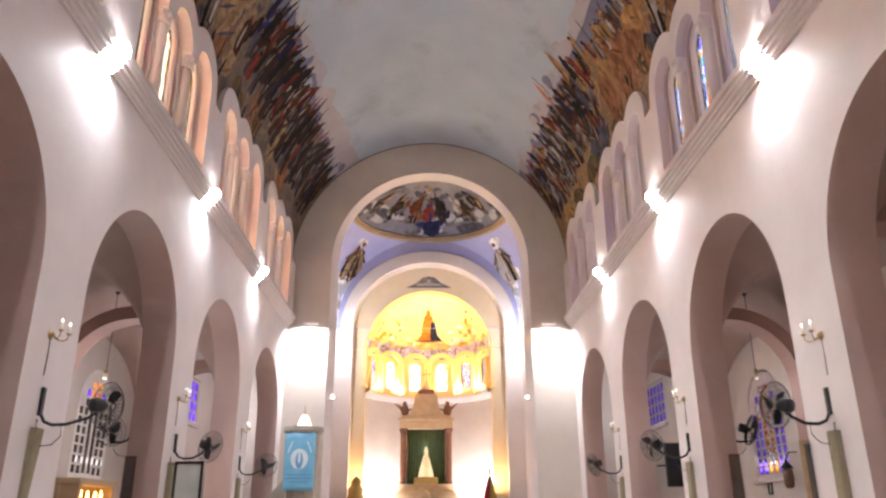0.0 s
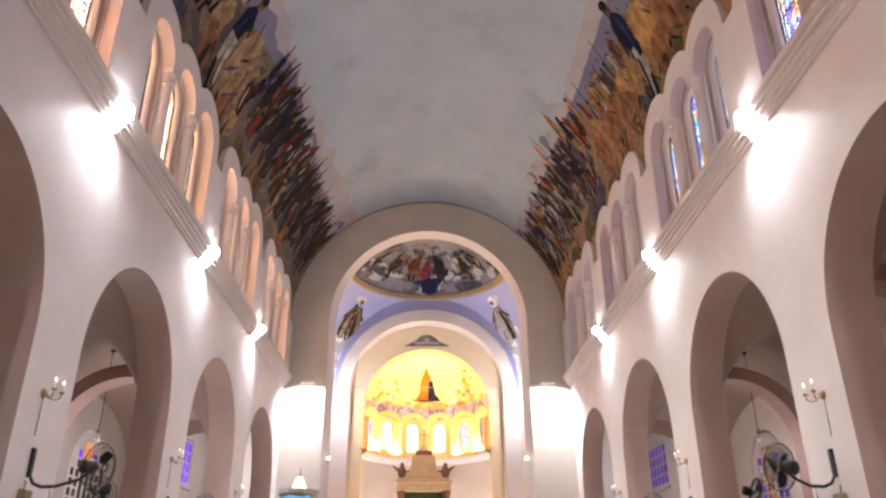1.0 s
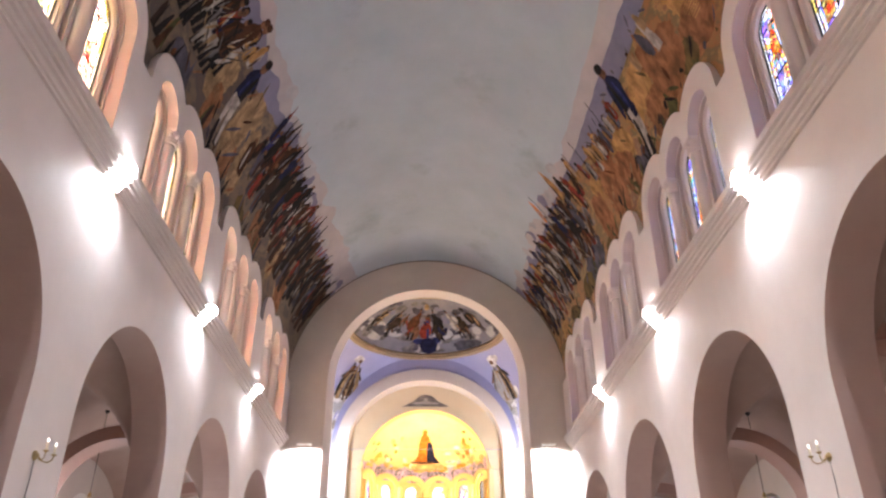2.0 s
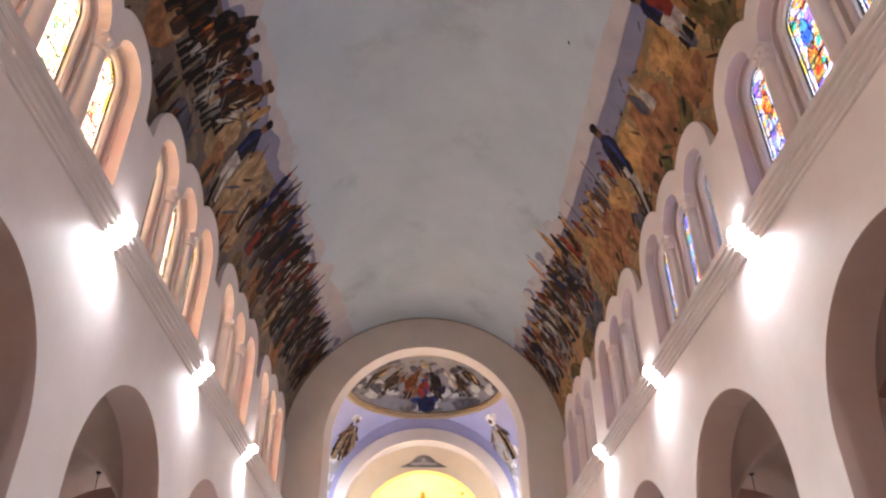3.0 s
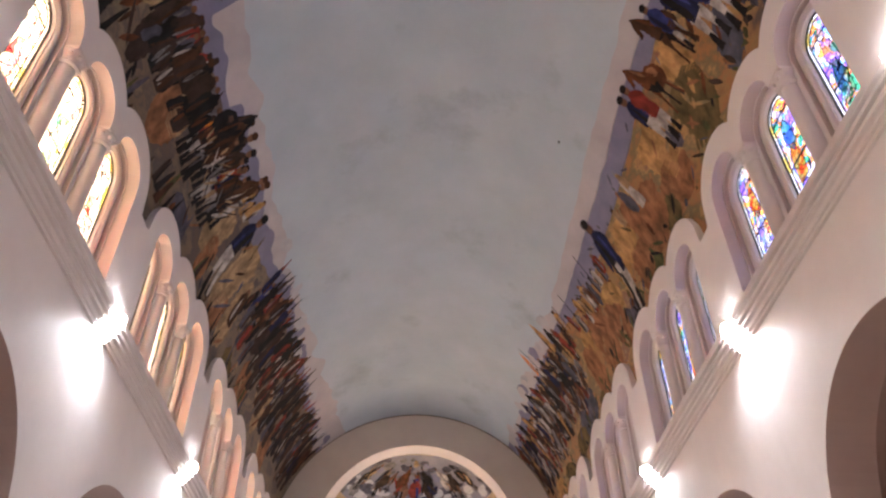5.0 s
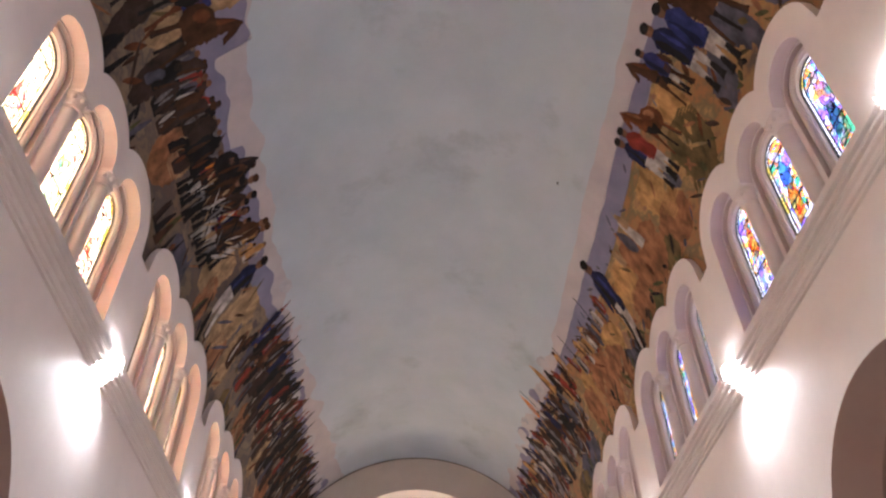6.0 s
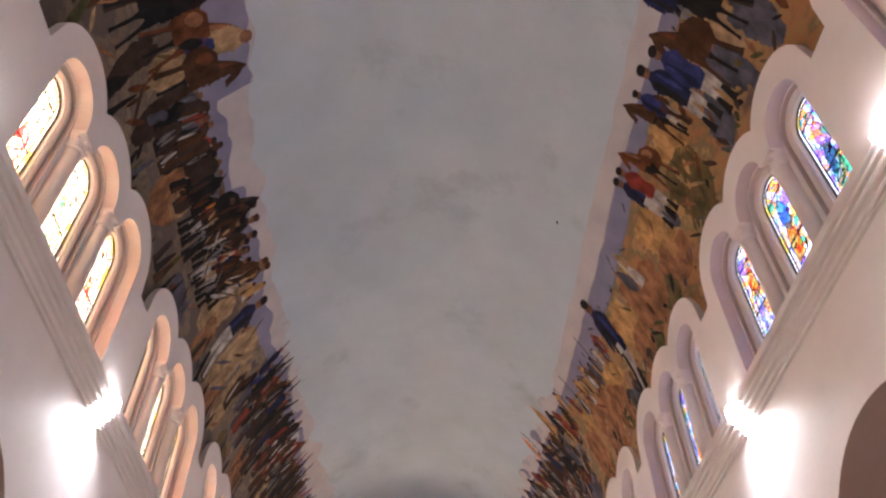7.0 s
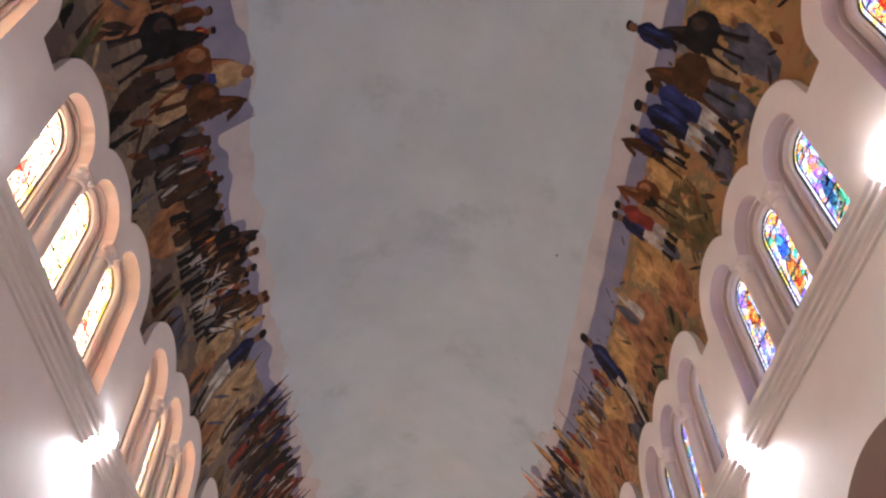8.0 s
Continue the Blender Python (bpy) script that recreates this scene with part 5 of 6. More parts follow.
def wall_fan(axis, arm):
    """Wall fan: bracket at the origin on a wall whose free side is +x; axis is where its head blows."""
    root = new("wall_fan")
    part("bracket", box_bm(0.0, 0.05, -0.04, 0.04, -0.02, 0.38, 0.008), BLACK, root)
    part("arm", tube_bm([(0.04, 0, 0.0), (0.1, 0, -0.1), (0.22, 0, -0.15), (0.42, 0, -0.14), (arm * 0.8, 0, -0.05), (arm, 0, 0.08)], 0.024), BLACK, root)
    d = Vector(axis).normalized()
    turn = Matrix.Translation((arm, 0, 0.12)) @ d.to_track_quat("Z", "Y").to_matrix().to_4x4()
    mo = part("motor", lathe_bm([(0.03, -0.2), (0.09, -0.19), (0.1, -0.15), (0.1, -0.02), (0.06, 0.0), (0.05, 0.05)], 18), BLACK, root)
    mo.matrix_basis = turn
    for k in range(3):
        bm = bmesh.new()
        vs = []
        for i in range(6):
            r = 0.06 + 0.22 * i / 5
            w = 0.03 + 0.04 * math.sin(math.pi * i / 5)
            a = 2 * math.pi * k / 3 + 0.35 * i / 5
            vs.append([bm.verts.new((r * math.cos(a) - e * w * math.sin(a), r * math.sin(a) + e * w * math.cos(a), 0.08 + lift)) for e, lift in ((-1, -0.015), (1, 0.035))])
        for p, q in zip(vs, vs[1:]):
            bm.faces.new((p[0], p[1], q[1], q[0]))
        bmesh.ops.solidify(bm, geom=bm.faces[:], thickness=0.004)
        part("blade", bm, BLACK, mo)
    cage = bmesh.new()
    tmp = bpy.data.meshes.new("tmp")
    for k in range(40):
        a = 2 * math.pi * k / 40
        c, sn = math.cos(a), math.sin(a)
        b = tube_bm([(0.05 * c, 0.05 * sn, 0.17), (0.2 * c, 0.2 * sn, 0.165), (0.32 * c, 0.32 * sn, 0.11), (0.34 * c, 0.34 * sn, 0.07), (0.31 * c, 0.31 * sn, 0.02), (0.11 * c, 0.11 * sn, -0.03)], 0.0032, 4)
        b.to_mesh(tmp)
        b.free()
        cage.from_mesh(tmp)
    for rr, zz, th in ((0.34, 0.07, 0.008), (0.2, 0.165, 0.004), (0.28, 0.135, 0.004), (0.05, 0.17, 0.012)):
        b = tube_bm([(rr * math.cos(2 * math.pi * i / 32), rr * math.sin(2 * math.pi * i / 32), zz) for i in range(33)], th, 5)
        b.to_mesh(tmp)
        b.free()
        cage.from_mesh(tmp)
    bpy.data.meshes.remove(tmp)
    part("cage", cage, STEEL, mo, "round wire cage")
    part("power_cord", tube_bm([(0.35, 0, -0.15), (0.36, 0.02, -0.3), (0.25, 0.02, -0.42), (0.1, 0.0, -0.44), (0.02, 0, -0.45)], 0.007, 6), BLACK, root, "hanging black cord")
    return tagged(root, "black wall fan with a round wire cage", "wall fan", "fans on the piers")


for s, y, axis, arm in ((-1, 10.95, (0.5, 0.85, 0.05), 0.9), (1, 11.0, (0.45, -0.85, 0.15), 0.75), (-1, 17.1, (0.8, -0.45, -0.25), 0.75), (1, 17.2, (0.85, 0.5, -0.15), 0.8), (-1, 23.2, (0.45, -0.8, -0.2), 0.8), (1, 23.3, (0.9, 0.25, -0.25), 0.8)):
    wall_fan(axis, arm).matrix_world = pose(s * 5.75, y, 3.05, 0, 0, 0 if s < 0 else 180)
for s, y in ((-1, 19.0), (1, 19.0)):
    f = wall_fan((0.7, 0.3 * s - 0.4, -0.2), 0.45)
    f.matrix_world = pose(s * 6.5, y - 2.4 + (0.0 if s < 0 else 0.2), 3.35, 0, 0, 180 if s < 0 else 0)
    tagged(f, "dark wall fan in the aisle behind the pier")


SPK = surface("speaker_cloth", (0.25, 0.21, 0.13), (0.34, 0.29, 0.18), 8.0, 0.8)


def column_speaker():
    root = new("column_speaker")
    part("cabinet", box_bm(0.0, 0.1, -0.11, 0.11, -1.25, 0.0, 0.012), paint("speaker_frame", (0.25, 0.2, 0.13), 0.5), root)
    part("grille", box_bm(0.1, 0.108, -0.09, 0.09, -1.23, -0.02), SPK, root, "woven tan grille cloth")
    part("hook", tube_bm([(0.02, 0, 0), (0.02, 0, 0.1), (0.0, 0, 0.12)], 0.008, 6), BLACK, root)
    return tagged(root, "tan column loudspeaker hung on the pier", "loudspeaker", "loudspeakers on the piers")


sp = column_speaker()
sp.matrix_world = pose(-5.75, 10.9, 2.86, 0, 4, 0)
for s, y in ((1, 10.95), (-1, 16.9), (1, 17.2), (-1, 23.1), (1, 23.3)):
    copy_thing(sp, pose(s * 5.75, y, 2.8, 0, 0, 0 if s < 0 else 180))

OAK = surface("oak_wood", (0.3, 0.18, 0.09), (0.4, 0.25, 0.13), 6.0, 0.45)


def jamb_board(mat, label):
    """A framed board fixed to an arch jamb, seen nearly edge on; it stands off towards +y."""
    root = new("notice_board")
    part("panel", box_bm(-0.28, 0.28, 0.03, 0.06, -1.0, -0.04), paint("board_felt", (0.12, 0.1, 0.09), 0.8), root)
    part("stile", box_bm(-0.33, -0.27, 0.0, 0.09, -1.05, 0.0, 0.006), mat, root)
    part("stile", box_bm(0.27, 0.33, 0.0, 0.09, -1.05, 0.0, 0.006), mat, root)
    part("rail", box_bm(-0.27, 0.27, 0.0, 0.088, -0.06, 0.0, 0.006), mat, root)
    part("rail", box_bm(-0.27, 0.27, 0.0, 0.088, -1.05, -0.99, 0.006), mat, root)
    return tagged(root, label, "notice board", "boards on the arch jambs")


jamb_board(WOOD, "dark wood framed board on the arch jamb").matrix_world = pose(-5.93, 11.8, 2.95, 0, 5, 0) @ Matrix.Diagonal((0.45, 0.45, 1, 1))
jamb_board(OAK, "light oak framed board on the arch jamb").matrix_world = pose(5.93, 11.8, 2.75) @ Matrix.Diagonal((1, 0.45, 1, 1))
jamb_board(WOOD, "dark wood framed board on the arch jamb").matrix_world = pose(-6.38, 16.4, 2.9, 0, 0, 180) @ Matrix.Diagonal((0.32, 1, 1, 1))
jamb_board(WOOD, "dark wood framed board on the arch jamb").matrix_world = pose(6.38, 16.4, 2.9, 0, 0, 180) @ Matrix.Diagonal((0.32, 1, 1, 1))


def pendant(s):
    root = new("pendant_lamp")
    part("cord", tube_bm([(0, 0, 6.93), (0.005, 0, 6.0), (0, 0, 5.0)], 0.009, 6), BLACK, root)
    part("ceiling_rose", lathe_bm([(0.02, 6.83), (0.06, 6.87), (0.07, 6.93)], 14), BLACK, root)
    part("cap", lathe_bm([(0.05, 4.9), (0.04, 4.97), (0.012, 5.02)], 16), BRASS, root)
    part("shade", lathe_bm([(0.02, 4.74), (0.05, 4.77), (0.06, 4.83), (0.05, 4.9)], 16), IVORY, root, "small pale shade")
    root.matrix_world = pose(s * AISLE_X, 17.75, 0)
    return tagged(root, "small pendant lamp on a long thin cord", "pendant lamp", "pendants in the aisles")


pendant(-1), pendant(1)


def globe(s):
    root = new("globe_light")
    part("globe", lathe_bm([(0.01, -0.12), (0.07, -0.1), (0.12, -0.03), (0.12, 0.03), (0.07, 0.1), (0.01, 0.12)], 16), BULB, root, "white glowing globe")
    part("holder", lathe_bm([(0.05, -0.2), (0.06, -0.1), (0.03, -0.09)], 12), BRASS, root)
    part("arm", tube_bm([(0, 0, -0.18), (0, 0.15, -0.22), (0, 0.3, -0.2)], 0.015), BRASS, root)
    root.matrix_world = pose(s * 3.84, 29.7, 6.18, 0, 0, -90 * s) @ Matrix.Scale(0.62, 4)
    return tagged(root, "small white glowing globe on the arch edge", "globe light", "globes on the chancel arch")


globe(-1), globe(1)

# ---- pulpit with banner ----
PX, PY = -4.55, 27.6
PWOOD = surface("pulpit_stone", (0.32, 0.27, 0.22), (0.42, 0.36, 0.3), 3.0, 0.5)
pul = new("pulpit")


def octagon(r0, r1, z0, z1, rot=22.5):
    bm = bmesh.new()
    a = [bm.verts.new((r0 * math.cos(radians(rot + 45 * i)), r0 * math.sin(radians(rot + 45 * i)), z0)) for i in range(8)]
    b = [bm.verts.new((r1 * math.cos(radians(rot + 45 * i)), r1 * math.sin(radians(rot + 45 * i)), z1)) for i in range(8)]
    for i in range(8):
        bm.faces.new((a[i], a[(i + 1) % 8], b[(i + 1) % 8], b[i]))
    bm.faces.new(a[::-1])
    bm.faces.new(b)
    return bm


part("stem", octagon(0.3, 0.42, 0.0, 2.2), PWOOD, pul)
part("basin", octagon(0.5, 0.6, 2.2, 4.5), PWOOD, pul)
part("lower_lip", octagon(0.62, 0.68, 4.5, 4.62), PWOOD, pul)
part("parapet_top", octagon(0.74, 0.74, 4.62, 4.76), PWOOD, pul, "overhanging stone top rail")
pul.matrix_world = pose(PX, PY, 0)
tagged(pul, "stone pulpit with an octagonal parapet by the end wall", "pulpit")
st = new("pulpit_stair")
part("balustrade", tube_bm([(-1.3, 0, 1.6), (-0.7, 0, 2.35), (-0.1, 0, 3.0)], 0.06), PWOOD, st)
slab("side_panel", [[(-1.3, 1.0), (-0.1, 2.4), (-0.1, 2.95), (-1.3, 1.55)]], lambda u, v, w: (u, w - 0.05, v), 0.1, PWOOD, parent=st)
part("newel", box_bm(-1.3, -1.2, -0.06, 0.06, 0, 1.7, 0.01), PWOOD, st)
for i in range(8):
    part("step", box_bm(-1.3 + 0.16 * i, -1.14 + 0.16 * i, 0.05, 0.7, 0.0, 1.0 + 0.18 * i), PWOOD, st)
st.matrix_world = pose(PX - 0.4, PY - 0.2, 0)
tagged(st, "stone stair with a sloping rail up to the pulpit", "stair")

CLOTH = surface("banner_cloth", (0.16, 0.45, 0.68), (0.24, 0.56, 0.78), 2.5, 0.6)
PALE = paint("banner_print_white", (0.7, 0.78, 0.82), 0.6)
ban = new("banner")
n = 22
verts = []
for j in range(12):
    for i in range(n + 1):
        u = -0.53 + 1.06 * i / n
        verts.append((u, -0.02 + 0.018 * math.sin(9 * u + 0.3 * j) * (1 - j / 14), -1.95 * j / 11))
faces = [(j * (n + 1) + i, j * (n + 1) + i + 1, (j + 1) * (n + 1) + i + 1, (j + 1) * (n + 1) + i) for j in range(11) for i in range(n)]
cl = mesh_ob("cloth", verts, faces, CLOTH, ban, True)
mod = cl.modifiers.new("thickness", "SOLIDIFY")
mod.thickness = 0.006


def disc(name, cx, cz, rx, rz, y, mat, parent):
    bm = lathe_bm([(1.0, 0.0), (1.0, 0.004)], 32)
    for v in bm.verts:
        v.co = Vector((cx + v.co.x * rx, y - v.co.z, cz + v.co.y * rz))
    return part(name, bm, mat, parent)


disc("print_disc", 0, -0.9, 0.3, 0.34, -0.055, PALE, ban)
disc("print_cloak", 0.0, -0.95, 0.13, 0.28, -0.062, paint("banner_print_blue", (0.15, 0.35, 0.62), 0.6), ban)
disc("print_core", 0.0, -0.85, 0.05, 0.2, -0.068, PALE, ban)
for dx in (-1, 1):
    part("print_ray", box_bm(-0.02, 0.02, -0.06, -0.055, -0.2, 0.2), PALE, ban).matrix_basis = pose(dx * 0.33, 0, -0.5, 0, -dx * 22, 0)
for k, w in enumerate((0.42, 0.46, 0.3)):
    part("print_bar", box_bm(-w, w, -0.058, -0.054, -0.015, 0.015), paint("banner_bar", (0.1, 0.33, 0.55), 0.6), ban).matrix_basis = pose(0, 0, -1.42 - 0.12 * k)
part("hanging_rod", tube_bm([(-0.58, -0.02, 0.0), (0.58, -0.02, 0.0)], 0.018), WOOD, ban)
ban.matrix_world = pose(PX, PY - 0.68, 4.52)
tagged(ban, "light blue cloth banner with a white disc on the pulpit", "banner")
bell = new("lectern_lamp")
part("shade", lathe_bm([(0.27, 0.0), (0.24, 0.12), (0.17, 0.3), (0.11, 0.42), (0.07, 0.45)], 20), glow("opal_shade", (1.0, 0.98, 0.94), 0.9), bell, "white lit shade")
part("finial", lathe_bm([(0.06, 0.45), (0.03, 0.5), (0.05, 0.56), (0.02, 0.62), (0.03, 0.7), (0.008, 0.82)], 12), BRASS, bell, "gilded finial")
bell.matrix_world = pose(PX, PY, 4.76)
tagged(bell, "white lit lamp with a gilded finial on the pulpit", "lamp")

# ---- high altar ----
MARBLE = surface("altar_marble", (0.42, 0.28, 0.16), (0.52, 0.37, 0.23), 3.0, 0.3)
BROWNM = surface("brown_marble", (0.11, 0.045, 0.03), (0.2, 0.085, 0.055), 7.0, 0.2)
CURTAIN = surface("green_curtain", (0.08, 0.13, 0.06), (0.13, 0.2, 0.1), 4.0, 0.7)
AX, AYY = -0.12, 41.0
alt = new("high_altar")
part("plinth", box_bm(-1.75, 1.75, -0.5, 0.5, 0.0, 2.75, 0.02), MARBLE, alt)
part("altar_table", box_bm(-1.55, 1.55, -0.7, 0.45, 2.75, 2.98, 0.02), MARBLE, alt)
part("step_shelf", box_bm(-1.45, 1.45, -0.35, 0.45, 2.98, 3.38, 0.02), MARBLE, alt)
for d in (-1, 1):
    co = part("column", lathe_bm([(0.2, 3.4), (0.21, 3.5), (0.165, 3.56), (0.16, 4.6), (0.145, 5.9), (0.17, 5.95)], 20, (d * 1.2, -0.1, 0)), BROWNM, alt, "polished brown marble column")
    part("capital", lathe_bm([(0.15, 5.95), (0.17, 6.02), (0.23, 6.15), (0.24, 6.22)], 16, (d * 1.2, -0.1, 0)), BROWNM, co)
    part("pier", box_bm(d * 1.2 - 0.2, d * 1.2 + 0.2, 0.08, 0.45, 3.38, 6.22), MARBLE, alt)
part("niche_back", box_bm(-1.0, 1.0, 0.38, 0.45, 3.38, 6.22), CURTAIN, alt)
for i in range(14):
    u = -0.93 + 0.143 * i
    part("curtain_fold", lathe_bm([(0.07, 3.6), (0.06, 4.8), (0.065, 6.2)], 8, (u, 0.36, 0)), CURTAIN, alt)
part("entablature", box_bm(-1.42, 1.42, -0.3, 0.45, 6.22, 6.62, 0.02), MARBLE, alt)
part("cornice", box_bm(-1.5, 1.5, -0.38, 0.45, 6.62, 6.76, 0.03), MARBLE, alt)
part("upper_cornice", box_bm(-1.35, 1.35, -0.3, 0.45, 6.76, 6.9, 0.03), MARBLE, alt)
prof = [(-1.15, 6.9)] + [(-1.15 + 0.55 * math.sin(math.pi / 2 * i / 8), 6.9 + 1.15 * (1 - math.cos(math.pi / 2 * i / 8))) for i in range(1, 9)]
prof += [(-x, z) for x, z in prof[::-1]]
slab("pediment", [prof], lambda u, v, w: (u, w - 0.25, v), 0.6, MARBLE, parent=alt)
part("pedestal", box_bm(-0.45, 0.45, -0.25, 0.35, 8.05, 8.3, 0.02), BROWNM, alt)
part("cross_base", lathe_bm([(0.25, 8.3), (0.2, 8.5), (0.08, 8.62), (0.06, 8.8)], 14), MARBLE, alt)
part("cross_upright", box_bm(-0.035, 0.035, -0.03, 0.03, 8.75, 9.45, 0.006), BRASS, alt, "gilded cross")
part("cross_beam", box_bm(-0.22, 0.22, -0.028, 0.028, 9.12, 9.19, 0.006), BRASS, alt)
part("tabernacle", box_bm(-0.62, 0.62, -0.3, 0.3, 3.38, 3.72, 0.02), paint("gilded_box", (0.6, 0.42, 0.16), 0.3, 0.6), alt, "gilded pedestal box")
part("table_emblem", lathe_bm([(0.02, 2.5), (0.22, 2.55), (0.26, 2.75), (0.2, 2.95), (0.05, 3.05)], 14, (0, -0.62, 0)), MARBLE, alt)
alt.matrix_world = pose(AX, AYY, 0)
tagged(alt, "tan marble high altar with brown columns and curved pediment", "altar")

VIRGIN = surface("gold_white_robe", (0.72, 0.6, 0.3), (0.85, 0.78, 0.55), 5.0, 0.4)
bm = lathe_bm([(0.40, 0.0), (0.41, 0.1), (0.33, 0.45), (0.24, 0.8), (0.16, 1.05), (0.09, 1.16), (0.11, 1.25), (0.12, 1.34), (0.08, 1.44), (0.1, 1.5), (0.02, 1.6)], 24)
sta = part("statue", bm, VIRGIN)
sta.matrix_world = pose(AX, AYY - 0.02, 3.72)
tagged(sta, "white and gold robed statue in the altar niche", "statue")
for d in (-1, 1):
    bm = lathe_bm([(0.1, 0.0), (0.2, 0.12), (0.24, 0.3), (0.18, 0.5), (0.1, 0.6), (0.12, 0.7), (0.03, 0.8)], 12)
    w = bmesh.ops.create_cone(bm, segments=10, radius1=0.16, radius2=0.02, depth=0.75, cap_ends=True, matrix=pose(d * 0.25, 0.05, 0.45, 0, d * 55, 0))
    w = bmesh.ops.create_cone(bm, segments=10, radius1=0.1, radius2=0.03, depth=0.5, cap_ends=True, matrix=pose(-d * 0.2, -0.05, 0.3, 0, -d * 70, 0))
    o = part("statue", bm, BROWNM)
    o.matrix_world = pose(AX + d * 1.15, AYY, 6.9)
    tagged(o, "small dark bronze winged statue on the altar pediment", "statue", "statues on the altar")

GILT = paint("old_gilt", (0.45, 0.3, 0.1), 0.35, 0.7)
o = part("reliquary", lathe_bm([(0.3, 0.0), (0.3, 2.0), (0.42, 2.1), (0.45, 2.5), (0.36, 2.8), (0.4, 3.0), (0.24, 3.2), (0.26, 3.35), (0.05, 3.6)], 14), GILT)
o.matrix_world = pose(-3.45, 37.4, 0)
tagged(o, "ornate gilded stand beside the chancel arch", "stand")
flag = new("flag")
part("pole", tube_bm([(0, 0, 0), (0, 0, 3.7)], 0.025), WOOD, flag)
part("spear_tip", lathe_bm([(0.03, 3.7), (0.06, 3.78), (0.01, 3.95)], 10), BRASS, flag)
for name, sgn, mat in (("red_drape", -1, paint("flag_red", (0.35, 0.03, 0.04), 0.7)), ("ochre_drape", 1, paint("flag_ochre", (0.42, 0.27, 0.06), 0.7))):
    verts, faces = [], []
    for j in range(10):
        for i in range(7):
            u = i / 6
            verts.append((sgn * u * (0.08 + 0.05 * j), 0.05 * math.sin(6 * u + j * 0.2) - 0.03, 3.55 - 0.2 * j))
    faces = [(j * 7 + i, j * 7 + i + 1, j * 7 + i + 8, j * 7 + i + 7) for j in range(9) for i in range(6)]
    c = mesh_ob(name, verts, faces, mat, flag, True)
    c.modifiers.new("thickness", "SOLIDIFY").thickness = 0.008
flag.matrix_world = pose(2.9, 37.2, 0)
tagged(flag, "furled red and ochre flag on a wooden pole", "flag")
crs = new("altar_cross")
part("staff", tube_bm([(0, 0, 0), (0, 0, 3.7)], 0.018), STEEL, crs)
part("beam", tube_bm([(-0.15, 0, 3.55), (0.15, 0, 3.55)], 0.018), STEEL, crs)
part("foot", lathe_bm([(0.2, 0.0), (0.18, 0.05), (0.03, 0.12)], 14), STEEL, crs)
crs.matrix_world = pose(2.1, 37.5, 0)
tagged(crs, "slim grey processional cross on a stand", "cross")

# ---- aisle clutter ----
shr = new("side_shrine")
part("base", box_bm(-0.3, 0.3, -1.1, 1.1, 0.0, 1.75, 0.02), MARBLE, shr)
part("back", box_bm(-0.3, -0.2, -1.1, 1.1, 1.75, 2.55, 0.01), MARBLE, shr)
part("canopy", box_bm(-0.3, 0.28, -1.12, 1.12, 2.45, 2.6, 0.02), MARBLE, shr)
for y in (-1.0, 1.0):
    part("post", box_bm(-0.2, 0.25, y - 0.08, y + 0.08, 1.75, 2.45, 0.01), MARBLE, shr)
for y in (-0.6, -0.2, 0.25, 0.6):
    part("candle", lathe_bm([(0.03, 1.75), (0.03, 2.05 + 0.1 * abs(y))], 10, (0.1, y, 0)), IVORY, shr)
    part("flame", lathe_bm([(0.01, 2.06), (0.035, 2.14), (0.03, 2.22), (0.004, 2.32)], 10, (0.1, y, 0.08 * abs(y))), glow("flame_glow", (1.0, 0.5, 0.12), 14.0), shr, "warm lit candle flame")
shr.matrix_world = pose(-8.6, 19.7, 0)
tagged(shr, "marble side shrine with warm lit candles", "shrine")
SCREEN = paint("dark_screen", (0.015, 0.015, 0.018), 0.12)
tv = new("monitor")
part("case", box_bm(-0.36, 0.36, 0.0, 0.1, -0.6, 0.6, 0.012), BLACK, tv)
part("screen", box_bm(-0.32, 0.32, -0.006, 0.0, -0.55, 0.55), SCREEN, tv)
part("bracket", tube_bm([(0.0, 0.1, 0), (-0.1, 0.3, 0), (-0.45, 0.55, 0)], 0.03), BLACK, tv)
tv.matrix_world = pose(6.95, 21.7, 3.05)
tagged(tv, "tall black monitor on a bracket behind the arch jamb", "monitor")
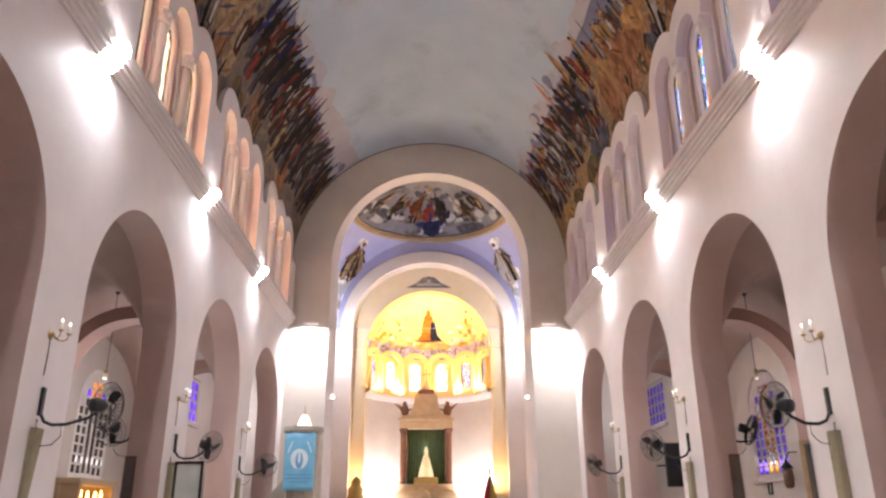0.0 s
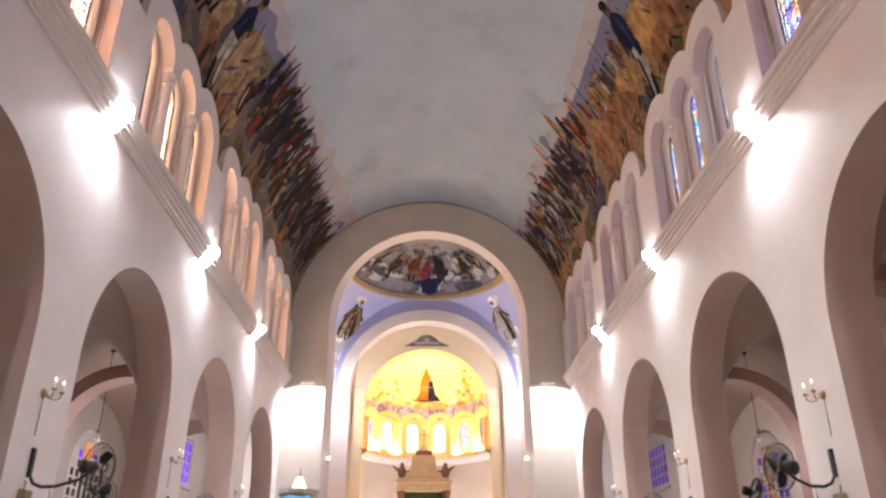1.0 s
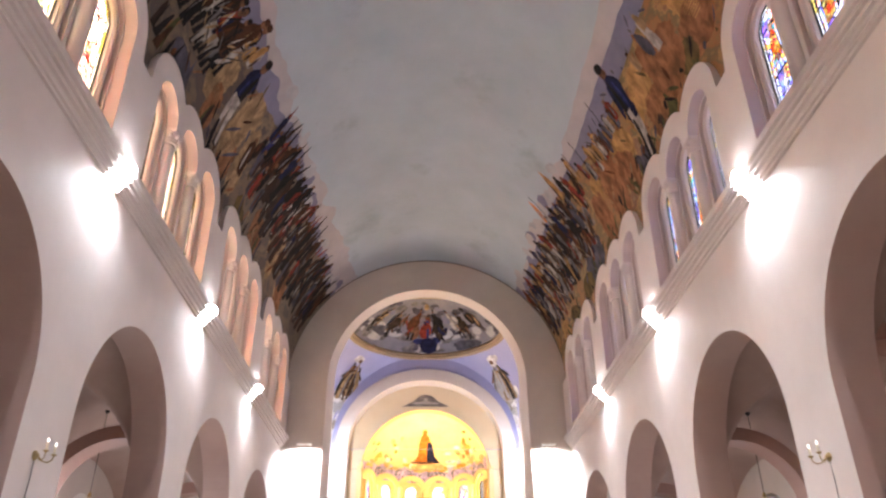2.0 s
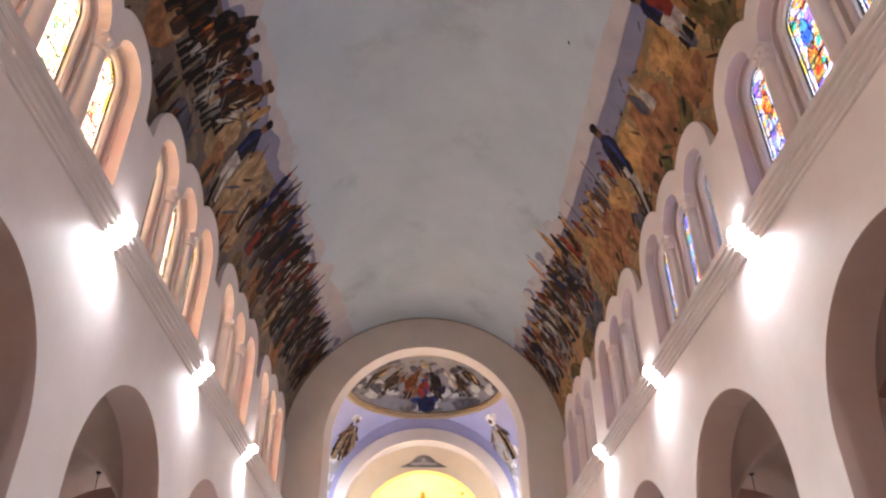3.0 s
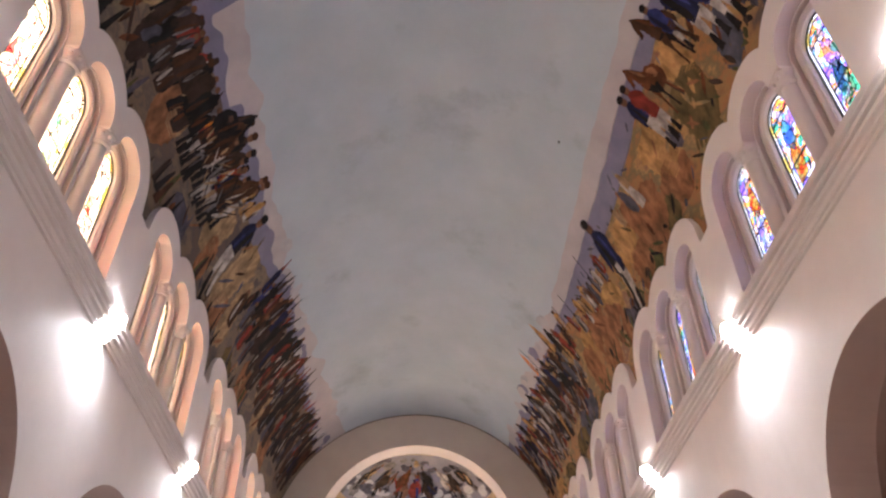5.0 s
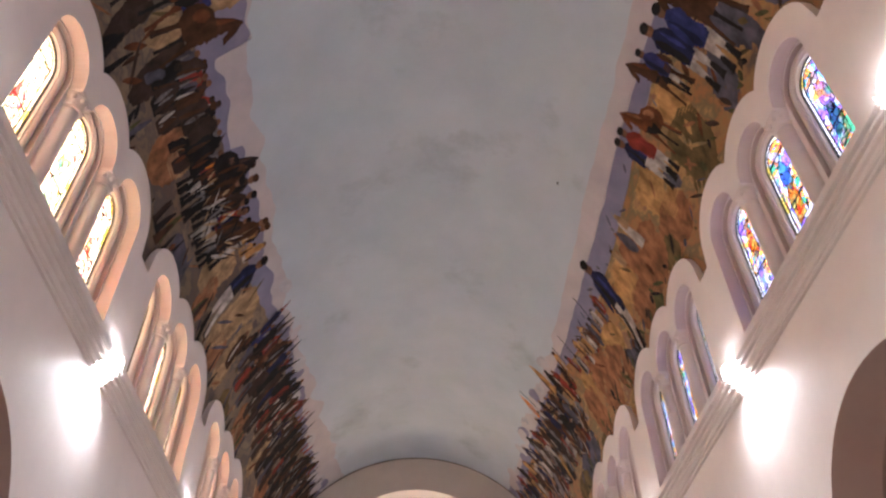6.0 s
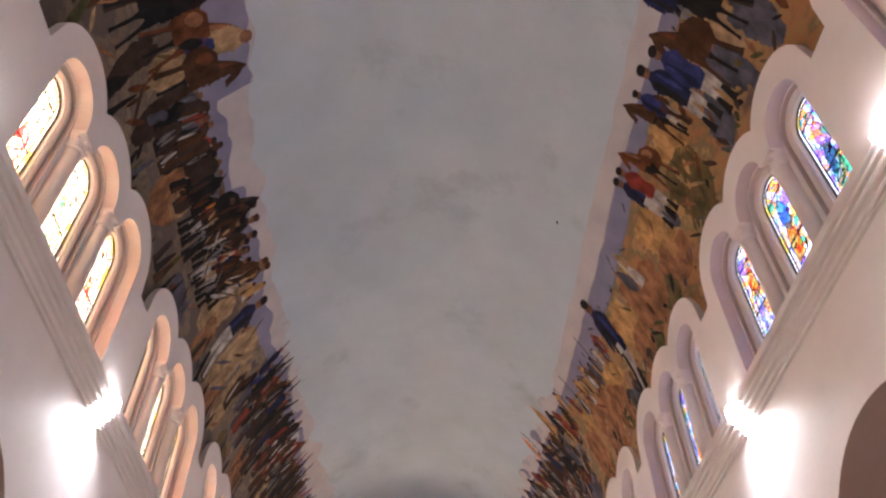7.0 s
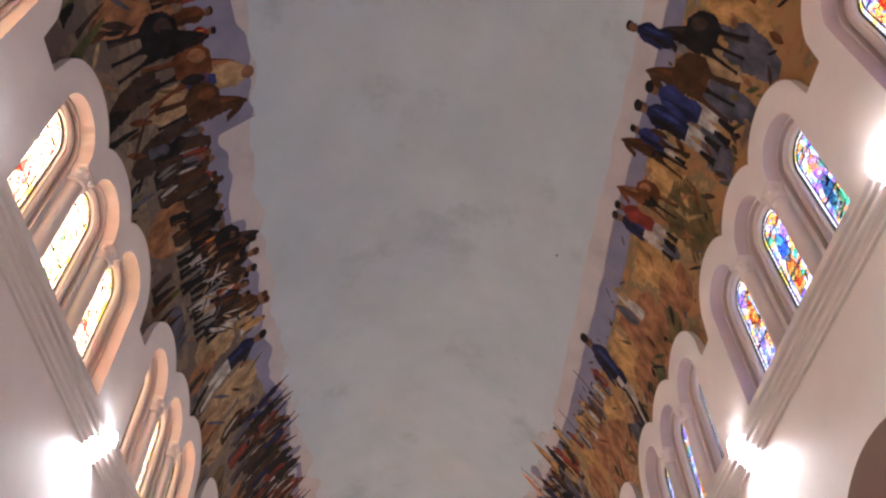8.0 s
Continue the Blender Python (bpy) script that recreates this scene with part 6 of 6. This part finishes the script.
for s, y, z, w, h, mt, lab in ((-1, 17.55, 2.45, 0.6, 1.1, BLACK, "black framed glazed notice case on a floor stand"), (1, 20.6, 2.2, 0.22, 0.4, BLACK, "small black framed picture on the aisle wall")):
    fr = new("picture_frame")
    slab("frame", [[(-w / 2, 0), (w / 2, 0), (w / 2, h), (-w / 2, h)], [(-w / 2 + 0.05, 0.05), (w / 2 - 0.05, 0.05), (w / 2 - 0.05, h - 0.05), (-w / 2 + 0.05, h - 0.05)]], lambda u, v, q: (u, q, v), 0.05, mt, parent=fr)
    part("sheet", box_bm(-w / 2 + 0.05, w / 2 - 0.05, 0.03, 0.05, 0.05, h - 0.05), paint("pale_sheet", (0.55, 0.55, 0.5), 0.3), fr)
    if s < 0:
        for x in (-0.24, 0.24):
            part("leg", box_bm(x - 0.03, x + 0.03, 0.0, 0.05, -1.68, 0.0), mt, fr)
            part("foot", box_bm(x - 0.035, x + 0.035, -0.2, 0.25, -1.7, -1.66), mt, fr)
    fr.matrix_world = pose(-5.2, 16.5, 1.7) if s < 0 else pose(9.0 - 0.05, y, z, 0, 0, -90)
    tagged(fr, lab, "picture frame")
lan = new("lantern")
part("body", lathe_bm([(0.07, 0.0), (0.12, 0.05), (0.13, 0.4), (0.1, 0.46)], 8), WOOD, lan)
part("roof", lathe_bm([(0.17, 0.46), (0.05, 0.62), (0.02, 0.7)], 8), BLACK, lan)
part("bracket", tube_bm([(0, 0, 0.68), (0.1, 0, 0.85), (0.3, 0, 0.85)], 0.015), BLACK, lan)
lan.matrix_world = pose(8.7, 18.9, 2.3)
tagged(lan, "dark wooden lantern on the aisle wall", "lantern")

hk = part("ceiling_hook", lathe_bm([(0.03, 0.0), (0.028, -0.02), (0.014, -0.03), (0.01, -0.08)], 12), BLACK)
hk.matrix_world = pose(VR * math.cos(radians(54.2)), 12.7, VZ + VR * math.sin(radians(54.2)) - 0.005)
tagged(hk, "small dark hook fixed to the grey vault", "hook")

# dark brown line along the edge where the vault meets the end arch
jt = part("trim_vault_joint", tube_bm([((VR - 0.01) * math.cos(math.pi * i / 60), END - 0.012, VZ + (VR - 0.01) * math.sin(math.pi * i / 60)) for i in range(3, 58)], 0.03, 6), paint("dusty_joint", (0.17, 0.14, 0.12), 0.8, 0, 0.4))
tagged(jt, "dusty dark joint between vault and end arch", "joint", kind="structure")
